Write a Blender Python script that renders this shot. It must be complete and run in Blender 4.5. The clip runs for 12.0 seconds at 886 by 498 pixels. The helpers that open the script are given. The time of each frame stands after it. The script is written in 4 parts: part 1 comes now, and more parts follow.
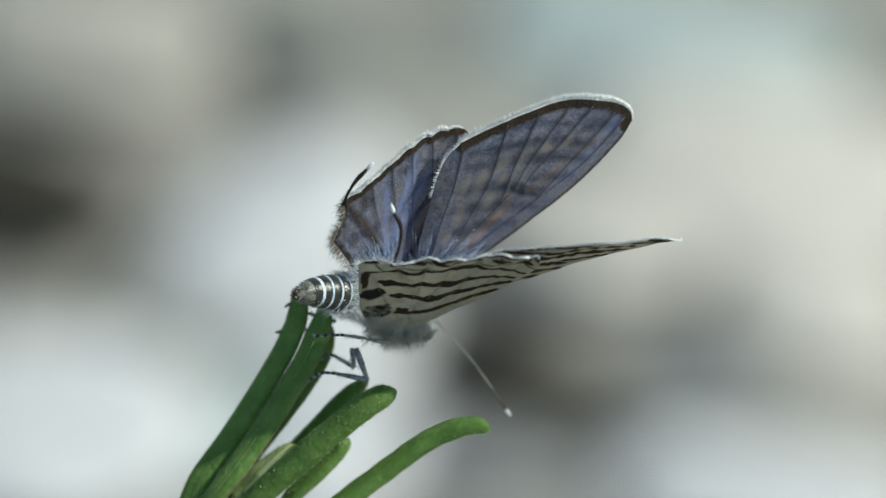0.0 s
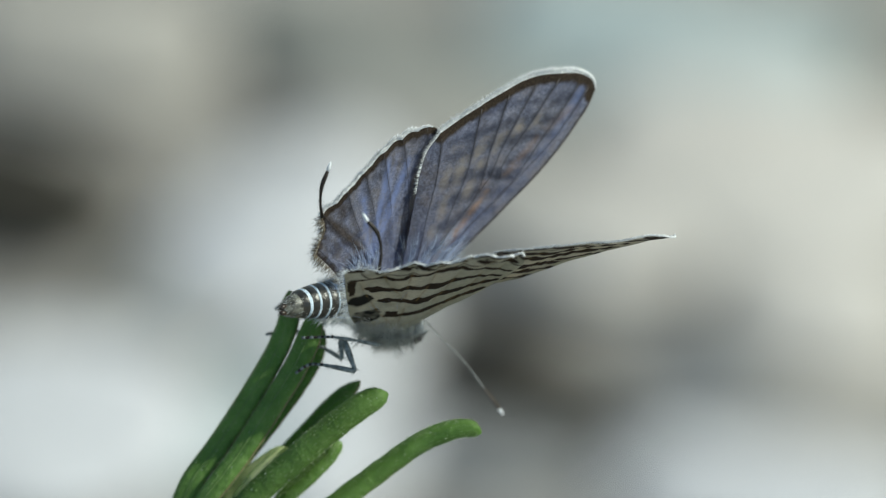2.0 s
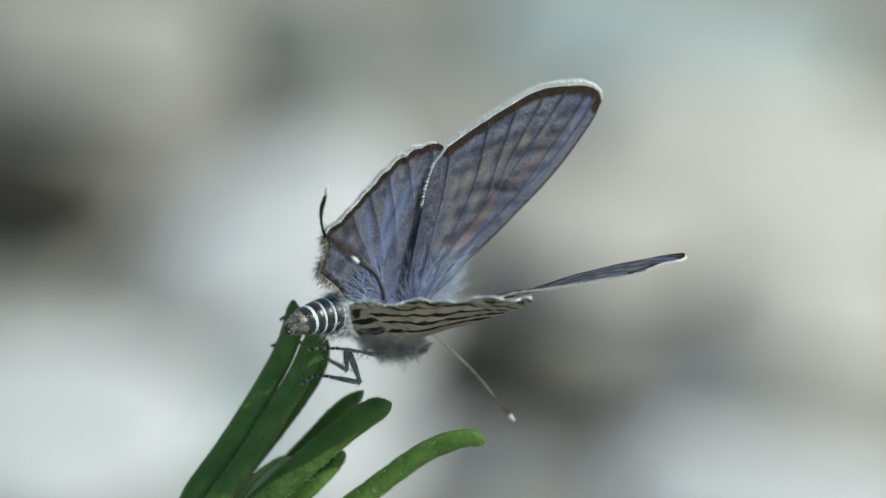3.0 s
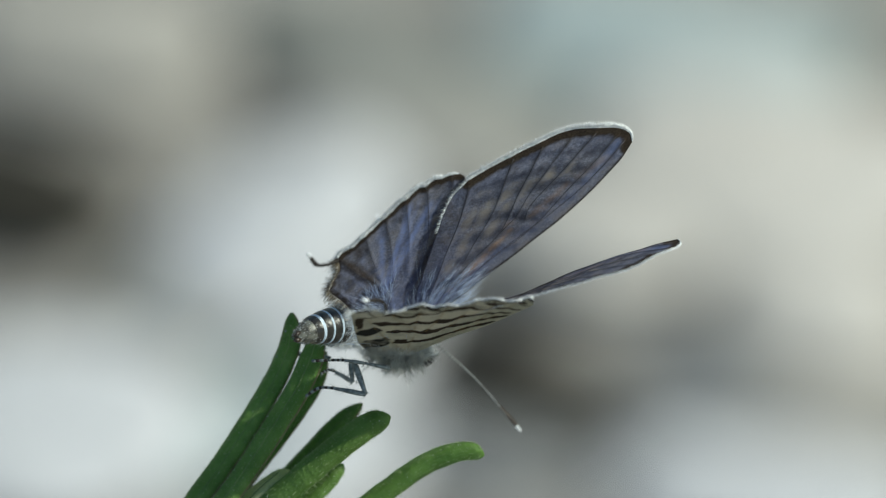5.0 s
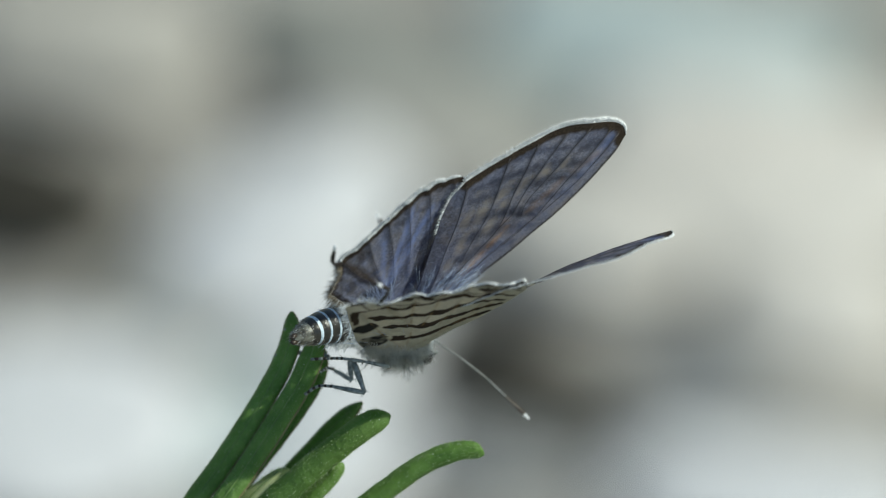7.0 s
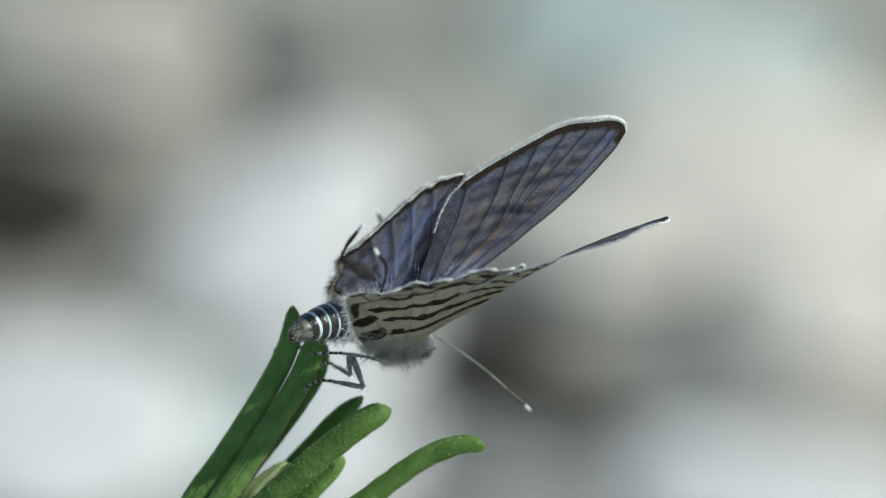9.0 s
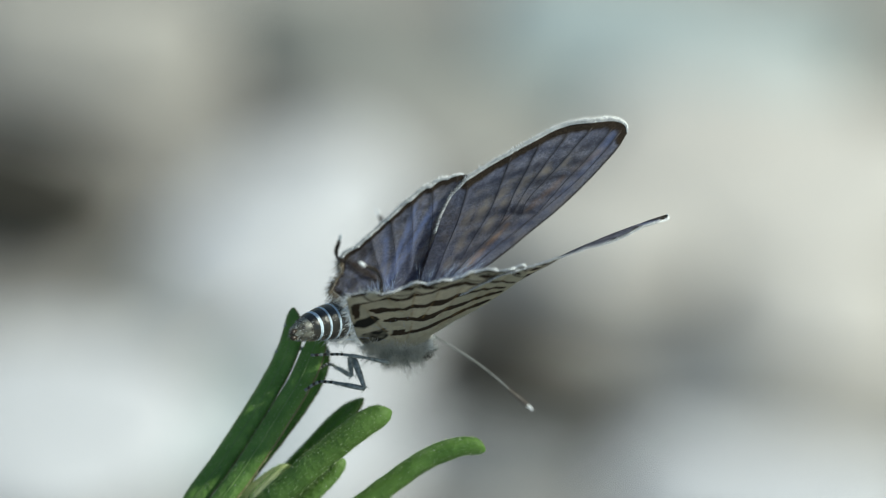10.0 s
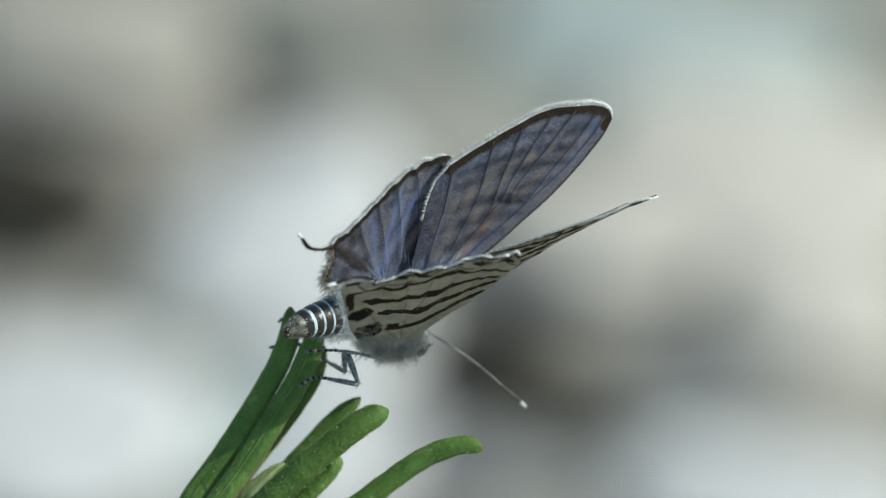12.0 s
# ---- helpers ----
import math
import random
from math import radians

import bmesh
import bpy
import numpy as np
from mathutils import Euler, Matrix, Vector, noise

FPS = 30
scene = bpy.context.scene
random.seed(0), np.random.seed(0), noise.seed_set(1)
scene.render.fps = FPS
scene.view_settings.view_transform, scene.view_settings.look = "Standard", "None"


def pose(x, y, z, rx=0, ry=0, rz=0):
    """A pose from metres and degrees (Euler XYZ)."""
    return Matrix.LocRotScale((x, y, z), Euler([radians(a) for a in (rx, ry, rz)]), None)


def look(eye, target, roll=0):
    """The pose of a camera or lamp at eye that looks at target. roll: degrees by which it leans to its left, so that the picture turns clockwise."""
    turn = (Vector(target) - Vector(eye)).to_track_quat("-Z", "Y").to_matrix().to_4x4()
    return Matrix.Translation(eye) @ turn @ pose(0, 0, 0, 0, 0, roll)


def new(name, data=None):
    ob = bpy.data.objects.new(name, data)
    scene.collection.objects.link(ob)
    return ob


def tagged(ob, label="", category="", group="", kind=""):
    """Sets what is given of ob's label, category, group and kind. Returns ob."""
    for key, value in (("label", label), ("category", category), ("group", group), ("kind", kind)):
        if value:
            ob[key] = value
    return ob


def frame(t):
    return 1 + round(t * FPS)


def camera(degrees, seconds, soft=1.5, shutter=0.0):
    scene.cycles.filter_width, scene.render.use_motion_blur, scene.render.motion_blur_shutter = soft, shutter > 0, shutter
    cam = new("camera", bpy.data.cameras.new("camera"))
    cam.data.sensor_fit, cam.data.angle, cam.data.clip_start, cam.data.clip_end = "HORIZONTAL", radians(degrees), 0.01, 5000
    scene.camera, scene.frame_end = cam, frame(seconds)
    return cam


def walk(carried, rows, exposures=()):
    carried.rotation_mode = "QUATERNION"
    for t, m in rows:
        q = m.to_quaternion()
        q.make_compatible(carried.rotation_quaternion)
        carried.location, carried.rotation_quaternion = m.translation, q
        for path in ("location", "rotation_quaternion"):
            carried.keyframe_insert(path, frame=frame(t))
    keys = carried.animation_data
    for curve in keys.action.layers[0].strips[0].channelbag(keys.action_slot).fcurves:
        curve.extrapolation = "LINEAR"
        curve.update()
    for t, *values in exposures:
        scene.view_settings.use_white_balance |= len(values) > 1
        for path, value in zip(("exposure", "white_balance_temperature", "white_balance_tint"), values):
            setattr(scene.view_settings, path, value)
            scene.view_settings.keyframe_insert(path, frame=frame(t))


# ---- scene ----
U = 0.00093                       # one body unit in metres
PITCH = radians(40)               # the camera looks down on the plant
CENTRE = Vector((0.0, 0.0, 0.42))
REACH = 0.2604
RIGHT = Vector((1, 0, 0))
UP = Vector((0, math.sin(PITCH), math.cos(PITCH)))
NEAR = Vector((0, -math.cos(PITCH), math.sin(PITCH)))

cam = camera(8.78, 12.0, soft=1.15, shutter=0.4)
cam.data.dof.use_dof = True
cam.data.dof.focus_distance = REACH - 0.0040
cam.data.dof.aperture_fstop = 31.0
VIEW = look(CENTRE + NEAR * REACH, CENTRE)
walk(cam, [(0.0, VIEW), (12.0, VIEW)], exposures=[(t, e, 6550, -5) for t, e in ((0.0, -0.11), (1.0, -0.14), (3.0, -0.18), (5.0, -0.23), (6.0, -0.15), (7.0, -0.13), (9.5, -0.08), (11.0, -0.12), (12.0, -0.15))])

# ---- daylight ----
SUN_FROM = (RIGHT * 0.8 + UP * 0.6 + NEAR * 0.5).normalized()
sky = bpy.data.worlds.new("sky")
scene.world = sky
sky.use_nodes = True
wn = sky.node_tree.nodes
wn.clear()
tex = wn.new("ShaderNodeTexSky")
tex.sky_type = "NISHITA"
tex.sun_disc = False
tex.sun_elevation = math.asin(SUN_FROM.z)
tex.sun_rotation = math.atan2(SUN_FROM.x, SUN_FROM.y)
bg = wn.new("ShaderNodeBackground")
bg.inputs["Strength"].default_value = 0.12
wo = wn.new("ShaderNodeOutputWorld")
sky.node_tree.links.new(tex.outputs["Color"], bg.inputs["Color"])
sky.node_tree.links.new(bg.outputs["Background"], wo.inputs["Surface"])
lamp = bpy.data.lights.new("sun", "SUN")
lamp.energy = 4.4
lamp.angle = radians(0.6)
lamp.color = (1.0, 0.96, 0.9)
sun = new("sun", lamp)
sun.matrix_world = look(SUN_FROM * 3, (0, 0, 0))


# ---- materials ----
class Mat:
    """A small builder for node materials."""

    def __init__(self, name, rough=0.6, spec=0.3):
        self.mat = bpy.data.materials.new(name)
        self.mat.use_nodes = True
        self.t = self.mat.node_tree
        self.t.nodes.clear()
        self.out = self.node("ShaderNodeOutputMaterial")
        self.b = self.node("ShaderNodeBsdfPrincipled")
        self.b.inputs["Roughness"].default_value = rough
        self.b.inputs["Specular IOR Level"].default_value = spec
        self.join(self.b.outputs[0], self.out.inputs["Surface"])

    def node(self, kind, **values):
        n = self.t.nodes.new(kind)
        for k, v in values.items():
            n.inputs[k].default_value = v
        return n

    def join(self, a, b):
        self.t.links.new(a, b)

    def noise(self, scale, detail=4.0, rough=0.6, stretch=(1, 1, 1)):
        c = self.node("ShaderNodeTexCoord")
        m = self.node("ShaderNodeMapping")
        m.inputs["Scale"].default_value = stretch
        n = self.node("ShaderNodeTexNoise", Scale=scale, Detail=detail, Roughness=rough)
        self.join(c.outputs["Object"], m.inputs["Vector"])
        self.join(m.outputs["Vector"], n.inputs["Vector"])
        return n.outputs["Fac"]

    def ramp(self, fac, stops):
        r = self.node("ShaderNodeValToRGB")
        e = r.color_ramp.elements
        while len(e) < len(stops):
            e.new(0.5)
        for el, (p, c) in zip(e, stops):
            el.position, el.color = p, (*c, 1)
        self.join(fac, r.inputs["Fac"])
        return r.outputs["Color"]

    def mix(self, fac, a, b, blend="MIX"):
        m = self.t.nodes.new("ShaderNodeMix")
        m.data_type, m.blend_type = "RGBA", blend
        for socket, v in ((m.inputs[0], fac), (m.inputs[6], a), (m.inputs[7], b)):
            if isinstance(v, (int, float)):
                socket.default_value = v
            elif isinstance(v, tuple):
                socket.default_value = (*v, 1)
            else:
                self.join(v, socket)
        return m.outputs[2]

    def bump(self, height, strength, distance):
        n = self.node("ShaderNodeBump", Strength=strength, Distance=distance)
        self.join(height, n.inputs["Height"])
        self.join(n.outputs["Normal"], self.b.inputs["Normal"])
        return n.outputs["Normal"]

    def color(self, c):
        self.join(c, self.b.inputs["Base Color"])
        return self

    def thin(self, share, c):
        """Let light through, as a leaf or a wing does."""
        tr = self.node("ShaderNodeBsdfTranslucent")
        if isinstance(c, tuple):
            tr.inputs["Color"].default_value = (*c, 1)
        else:
            self.join(c, tr.inputs["Color"])
        mx = self.node("ShaderNodeMixShader", Fac=share)
        self.join(self.b.outputs[0], mx.inputs[1])
        self.join(tr.outputs[0], mx.inputs[2])
        self.join(mx.outputs[0], self.out.inputs["Surface"])
        return self


def plain(name, a, b, scale, rough=0.6, spec=0.3, bump=0.0, dist=0.0001, stretch=(1, 1, 1)):
    m = Mat(name, rough, spec)
    n = m.noise(scale, stretch=stretch)
    m.color(m.ramp(n, [(0.3, a), (0.7, b)]))
    if bump:
        m.bump(m.noise(scale * 2.5, stretch=stretch), bump, dist)
    return m.mat


def wing_upper():
    """Slate and violet scales, dark veins and rim, pale cells and a warm streak."""
    m = Mat("wing_upper_scales", 0.6, 0.25)
    at, more = m.node("ShaderNodeAttribute"), m.node("ShaderNodeAttribute")
    at.attribute_name, more.attribute_name = "pattern", "detail"
    sp, sq = m.node("ShaderNodeSeparateColor"), m.node("ShaderNodeSeparateColor")
    m.join(at.outputs["Color"], sp.inputs[0])
    m.join(more.outputs["Color"], sq.inputs[0])
    grain = m.noise(9000, 4, 0.8)
    patch = m.noise(900, 4, 0.65)
    slate = m.ramp(grain, [(0.36, (0.09, 0.1, 0.145)), (0.5, (0.25, 0.265, 0.36)), (0.64, (0.52, 0.54, 0.7))])
    slate = m.mix(m.ramp(patch, [(0.42, (0, 0, 0)), (0.7, (0.4, 0.4, 0.4))]), slate, (0.24, 0.21, 0.2))
    base = m.mix(sp.outputs[0], slate, m.mix(0.75, slate, (0.05, 0.05, 0.07)))
    base = m.mix(sq.outputs[0], base, m.mix(0.5, base, (0.5, 0.44, 0.38)))
    base = m.mix(sp.outputs[2], base, m.mix(0.9, base, (0.35, 0.45, 0.86)))
    base = m.mix(at.outputs["Alpha"], base, m.mix(0.45, base, (0.75, 0.48, 0.33)))
    base = m.mix(sq.outputs[1], base, (0.03, 0.028, 0.035))
    m.color(m.mix(sp.outputs[1], base, m.ramp(grain, [(0.35, (0.028, 0.02, 0.014)), (0.65, (0.13, 0.095, 0.07))])))
    m.bump(grain, 0.7, 0.00006)
    glow = m.ramp(patch, [(0.3, (0.24, 0.22, 0.28)), (0.5, (0.36, 0.32, 0.35)), (0.66, (0.5, 0.4, 0.33))])
    glow = m.mix(sp.outputs[0], glow, (0.13, 0.11, 0.12))
    glow = m.mix(sq.outputs[0], glow, (0.6, 0.48, 0.38))
    glow = m.mix(at.outputs["Alpha"], glow, (0.8, 0.48, 0.26))
    glow = m.mix(sq.outputs[1], glow, (0.05, 0.04, 0.045))
    glow = m.mix(sp.outputs[1], glow, (0.03, 0.02, 0.02))
    return m.thin(0.5, glow).mat


def wing_under():
    """Cream scales with wavy brown bands."""
    m = Mat("wing_under_scales", 0.7, 0.2)
    at = m.node("ShaderNodeAttribute")
    at.attribute_name = "pattern"
    sp = m.node("ShaderNodeSeparateColor")
    m.join(at.outputs["Color"], sp.inputs[0])
    grain = m.noise(3200, 6, 0.8)
    cream = m.ramp(grain, [(0.3, (0.36, 0.345, 0.25)), (0.68, (0.76, 0.73, 0.58))])
    cream = m.mix(m.ramp(m.noise(650, 4, 0.65), [(0.45, (0, 0, 0)), (0.75, (0.55, 0.55, 0.55))]), cream, (0.34, 0.3, 0.2))
    brown = m.ramp(m.noise(1500, 4, 0.6), [(0.3, (0.02, 0.014, 0.01)), (0.75, (0.075, 0.05, 0.028))])
    c = m.mix(sp.outputs[0], cream, brown)
    c = m.mix(sp.outputs[1], c, (0.012, 0.014, 0.013))
    c = m.mix(sp.outputs[2], c, (0.3, 0.2, 0.08))
    m.color(c)
    m.bump(grain, 0.35, 0.00003)
    g = m.mix(sp.outputs[0], (0.7, 0.67, 0.53), (0.02, 0.012, 0.008))
    g = m.mix(sp.outputs[1], g, (0.02, 0.02, 0.02))
    return m.thin(0.5, g).mat


def leaf_green():
    m = Mat("leaf_skin", 0.48, 0.28)
    n = m.noise(900, 5, 0.65)
    c = m.ramp(n, [(0.3, (0.07, 0.15, 0.03)), (0.55, (0.14, 0.262, 0.055)), (0.8, (0.25, 0.4, 0.11))])
    tone = m.node("ShaderNodeObjectInfo")
    c = m.mix(m.ramp(m.noise(220, 2, 0.5), [(0.35, (0, 0, 0)), (0.75, (0.6, 0.6, 0.6))]), c, (0.18, 0.3, 0.06))
    h = m.node("ShaderNodeHueSaturation", Saturation=0.95)
    r = m.node("ShaderNodeMapRange")
    r.inputs["To Min"].default_value, r.inputs["To Max"].default_value = 0.85, 1.2
    m.join(tone.outputs["Random"], r.inputs["Value"])
    m.join(r.outputs[0], h.inputs["Value"])
    m.join(c, h.inputs["Color"])
    m.color(h.outputs[0])
    m.bump(m.noise(3600, 4, 0.6), 0.9, 0.00012)
    return m.thin(0.34, (0.29, 0.5, 0.12)).mat


def young_leaf():
    m = Mat("pale_bud", 0.5, 0.3)
    m.color(m.ramp(m.noise(500, 4, 0.6), [(0.3, (0.58, 0.66, 0.26)), (0.7, (0.82, 0.87, 0.52))]))
    m.bump(m.noise(2200, 4, 0.6), 0.4, 0.0001)
    return m.thin(0.5, (0.7, 0.8, 0.3)).mat


def soft_fur():
    m = Mat("grey_white_fur", 0.65, 0.2)
    m.color(m.ramp(m.noise(900, 4, 0.6), [(0.32, (0.36, 0.37, 0.35)), (0.68, (0.93, 0.93, 0.9))]))
    return m.thin(0.4, (0.85, 0.84, 0.78)).mat


def stone_skin(name, dark, light):
    m = Mat(name, 0.85, 0.2)
    a = m.ramp(m.noise(60, 6, 0.65), [(0.3, dark), (0.7, light)])
    b = m.ramp(m.noise(420, 5, 0.7), [(0.35, (0.55, 0.55, 0.55)), (0.6, (1, 1, 1))])
    m.color(m.mix(0.6, a, b, "MULTIPLY"))
    m.bump(m.noise(300, 6, 0.7), 0.6, 0.001)
    return m.mat


M_UPPER, M_UNDER, M_LEAF = wing_upper(), wing_under(), leaf_green()
M_FRINGE = plain("fringe_scales", (0.62, 0.63, 0.65), (0.93, 0.94, 0.95), 6000, 0.7)
M_VEIN = plain("vein_chitin", (0.04, 0.035, 0.04), (0.11, 0.1, 0.11), 4000, 0.5)
M_FUR = plain("white_fur", (0.62, 0.64, 0.64), (0.92, 0.93, 0.92), 3000, 0.6)
M_BELLY = soft_fur()
M_BLUEFUR = plain("blue_fur", (0.3, 0.39, 0.62), (0.66, 0.75, 0.92), 5000, 0.45)
M_END = plain("mottled_chitin", (0.012, 0.01, 0.008), (0.24, 0.24, 0.2), 2400, 0.35, 0.5, 0.6, 0.00005)
M_DARK = plain("dark_chitin", (0.009, 0.007, 0.006), (0.06, 0.04, 0.026), 3000, 0.38, 0.5, 0.4, 0.00004)
M_RINGDARK = plain("dark_ring", (0.008, 0.009, 0.009), (0.045, 0.04, 0.032), 2600, 0.3, 0.6, 0.5, 0.00005)
M_BAND = plain("pale_band", (0.34, 0.44, 0.54), (0.78, 0.88, 0.98), 4500, 0.28, 0.6, 0.7, 0.00006)
M_SKIN = plain("grey_body", (0.07, 0.075, 0.07), (0.3, 0.31, 0.3), 3500, 0.7, 0.3, 0.5, 0.00005)
M_LEG = plain("leg_scales", (0.05, 0.06, 0.06), (0.4, 0.44, 0.43), 3800, 0.5, 0.4, 0.4, 0.00003)
M_RING = plain("antenna_ring", (0.2, 0.21, 0.21), (0.55, 0.58, 0.59), 3800, 0.5)
M_EYE = plain("compound_eye", (0.01, 0.01, 0.012), (0.05, 0.045, 0.05), 9000, 0.2, 0.6, 0.3, 0.00002)
M_TAIL = plain("tail_scales", (0.008, 0.006, 0.005), (0.035, 0.026, 0.02), 4000, 0.45)
M_TIP = plain("white_tip", (0.65, 0.67, 0.7), (0.9, 0.9, 0.92), 6000, 0.6)
M_STEM = plain("green_stem", (0.08, 0.17, 0.03), (0.17, 0.27, 0.06), 500, 0.5, 0.3, 0.4, 0.0001, (1, 1, 0.2))
M_BUD = young_leaf()
M_DEW = plain("pale_gland", (0.4, 0.5, 0.3), (0.8, 0.84, 0.7), 6000, 0.25, 0.5)
M_FUZZ = plain("leaf_fuzz", (0.2, 0.3, 0.1), (0.5, 0.58, 0.34), 4000, 0.5)
M_BROWNHAIR = plain("brown_hair", (0.06, 0.045, 0.03), (0.3, 0.25, 0.18), 4000, 0.5)
M_MARGIN = plain("leaf_margin", (0.16, 0.12, 0.06), (0.3, 0.27, 0.14), 900, 0.5)
M_RIB = plain("leaf_rib", (0.12, 0.2, 0.06), (0.22, 0.32, 0.1), 900, 0.5)
M_SOIL = plain("pale_gravel", (0.21, 0.19, 0.168), (0.51, 0.485, 0.45), 140, 0.95, 0.1, 0.8, 0.003)


# ---- mesh builders ----
def obj(name, verts, faces, mats, parent=None, label="", smooth=True):
    me = bpy.data.meshes.new(name)
    me.from_pydata([tuple(v) for v in verts], [], faces)
    for m in mats if isinstance(mats, (list, tuple)) else [mats]:
        me.materials.append(m)
    if smooth:
        me.polygons.foreach_set("use_smooth", [True] * len(me.polygons))
    me.update()
    ob = new(name, me)
    ob.parent = parent
    return tagged(ob, label)


def frames_along(pts):
    """Tangent, side and up at each point of a line."""
    out, up = [], Vector((0.13, 0.07, 1)).normalized()
    for i, p in enumerate(pts):
        t = (pts[min(i + 1, len(pts) - 1)] - pts[max(i - 1, 0)]).normalized()
        if abs(t.dot(up)) > 0.98:
            up = Vector((1, 0.1, 0)).normalized()
        s = t.cross(up).normalized()
        up = s.cross(t).normalized()
        out.append((t, s, up))
    return out


def smooth_line(pts, n):
    """Catmull-Rom line through the points."""
    pts = [Vector(p) for p in pts]
    pts = [pts[0] * 2 - pts[1]] + pts + [pts[-1] * 2 - pts[-2]]
    out, segs = [], len(pts) - 3
    for i in range(n + 1):
        f = i / n * segs
        k = min(int(f), segs - 1)
        u = f - k
        a, b, c, d = pts[k:k + 4]
        out.append(0.5 * (2 * b + (c - a) * u + (2 * a - 5 * b + 4 * c - d) * u * u + (3 * b - a - 3 * c + d) * u ** 3))
    return out


def tube_data(pts, radii, sides=8):
    fr = frames_along(pts)
    v, f = [], []
    for p, r, (t, s, u) in zip(pts, radii, fr):
        for k in range(sides):
            a = 2 * math.pi * k / sides
            v.append(p + (s * math.cos(a) + u * math.sin(a)) * r)
    n = len(pts)
    for i in range(n - 1):
        for k in range(sides):
            f.append((i * sides + k, i * sides + (k + 1) % sides, (i + 1) * sides + (k + 1) % sides, (i + 1) * sides + k))
    f.append(tuple(range(sides))[::-1])
    f.append(tuple(range((n - 1) * sides, n * sides)))
    return v, f


def tube(name, pts, radii, mat, parent=None, label="", sides=8):
    v, f = tube_data(pts, radii, sides)
    return obj(name, v, f, mat, parent, label)


def hairs(name, roots, mat, parent, width, label=""):
    """Tapered three-sided hairs: (root, direction with length) each."""
    v, f = [], []
    for p, d in roots:
        s = d.orthogonal().normalized() * width
        u = d.normalized().cross(s)
        k = len(v)
        bend = Vector((random.gauss(0, 1), random.gauss(0, 1), random.gauss(0, 1))) * d.length * 0.12
        for h, w in ((0, 1), (0.55, 0.75)):
            c = p + d * h + bend * h * h
            v += [c + s * w, c - s * 0.5 * w + u * 0.87 * w, c - s * 0.5 * w - u * 0.87 * w]
        v.append(p + d + bend)
        for a in range(3):
            b = (a + 1) % 3
            f += [(k + a, k + b, k + 3 + b, k + 3 + a), (k + 3 + a, k + 3 + b, k + 6)]
    ob = obj(name, v, f, mat, parent, label)
    return tagged(ob, kind="stuff")


def ball(name, centre, radii, mat, parent=None, label="", turn=None, rough=0.0, rings=20, seg=28):
    v, f = [], []
    m = turn or Matrix.Identity(3)
    for i in range(rings + 1):
        a = math.pi * i / rings
        for k in range(seg):
            b = 2 * math.pi * k / seg
            d = Vector((math.sin(a) * math.cos(b), math.sin(a) * math.sin(b), math.cos(a)))
            d *= 1 + rough * noise.noise(d * 2.3 + Vector(centre) * 900)
            v.append(Vector(centre) + m @ Vector((d.x * radii[0], d.y * radii[1], d.z * radii[2])))
    for i in range(rings):
        for k in range(seg):
            f.append((i * seg + k, i * seg + (k + 1) % seg, (i + 1) * seg + (k + 1) % seg, (i + 1) * seg + k))
    return obj(name, v, f, mat, parent, label)


# ---- ground and stones ----
def build_ground():
    n, v, f = 70, [], []
    ring = [0.0] + [0.02 * 1.145 ** i for i in range(n)]
    seg = 64
    for r in ring[1:]:
        for k in range(seg):
            a = 2 * math.pi * k / seg
            p = Vector((r * math.cos(a), 0.50 + r * math.sin(a), 0))
            p.z = -0.006 + 0.004 * noise.noise(p * 30) + min(r, 3) * 0.02 * noise.noise(p * 2.0)
            v.append(p)
    c = len(v)
    v.append(Vector((0, 0.50, -0.006)))
    for i in range(len(ring) - 2):
        for k in range(seg):
            f.append((i * seg + k, i * seg + (k + 1) % seg, (i + 1) * seg + (k + 1) % seg, (i + 1) * seg + k))
    f += [(c, k, (k + 1) % seg) for k in range(seg)]
    tagged(obj("ground", v, f, M_SOIL), "pale grey gravel between larger stones", "ground", kind="structure")


STONE_WHITE = stone_skin("white_stone", (0.53, 0.525, 0.54), (0.79, 0.78, 0.8))
STONE_CREAM = stone_skin("cream_stone", (0.54, 0.5, 0.455), (0.75, 0.7, 0.65))
STONE_BUFF = stone_skin("buff_stone", (0.34, 0.315, 0.28), (0.5, 0.47, 0.43))
STONE_BLUE = stone_skin("blue_grey_stone", (0.36, 0.415, 0.415), (0.52, 0.575, 0.575))
# near-black colour for the shade in gaps between the stones
GAP_SHADE = stone_skin("gap_shade", (0.02, 0.018, 0.014), (0.05, 0.045, 0.035))
STONE_SLATE = stone_skin("slate_stone", (0.2, 0.2, 0.2), (0.36, 0.36, 0.36))
STONE_GREY = stone_skin("grey_stone", (0.2, 0.2, 0.18), (0.36, 0.36, 0.33))


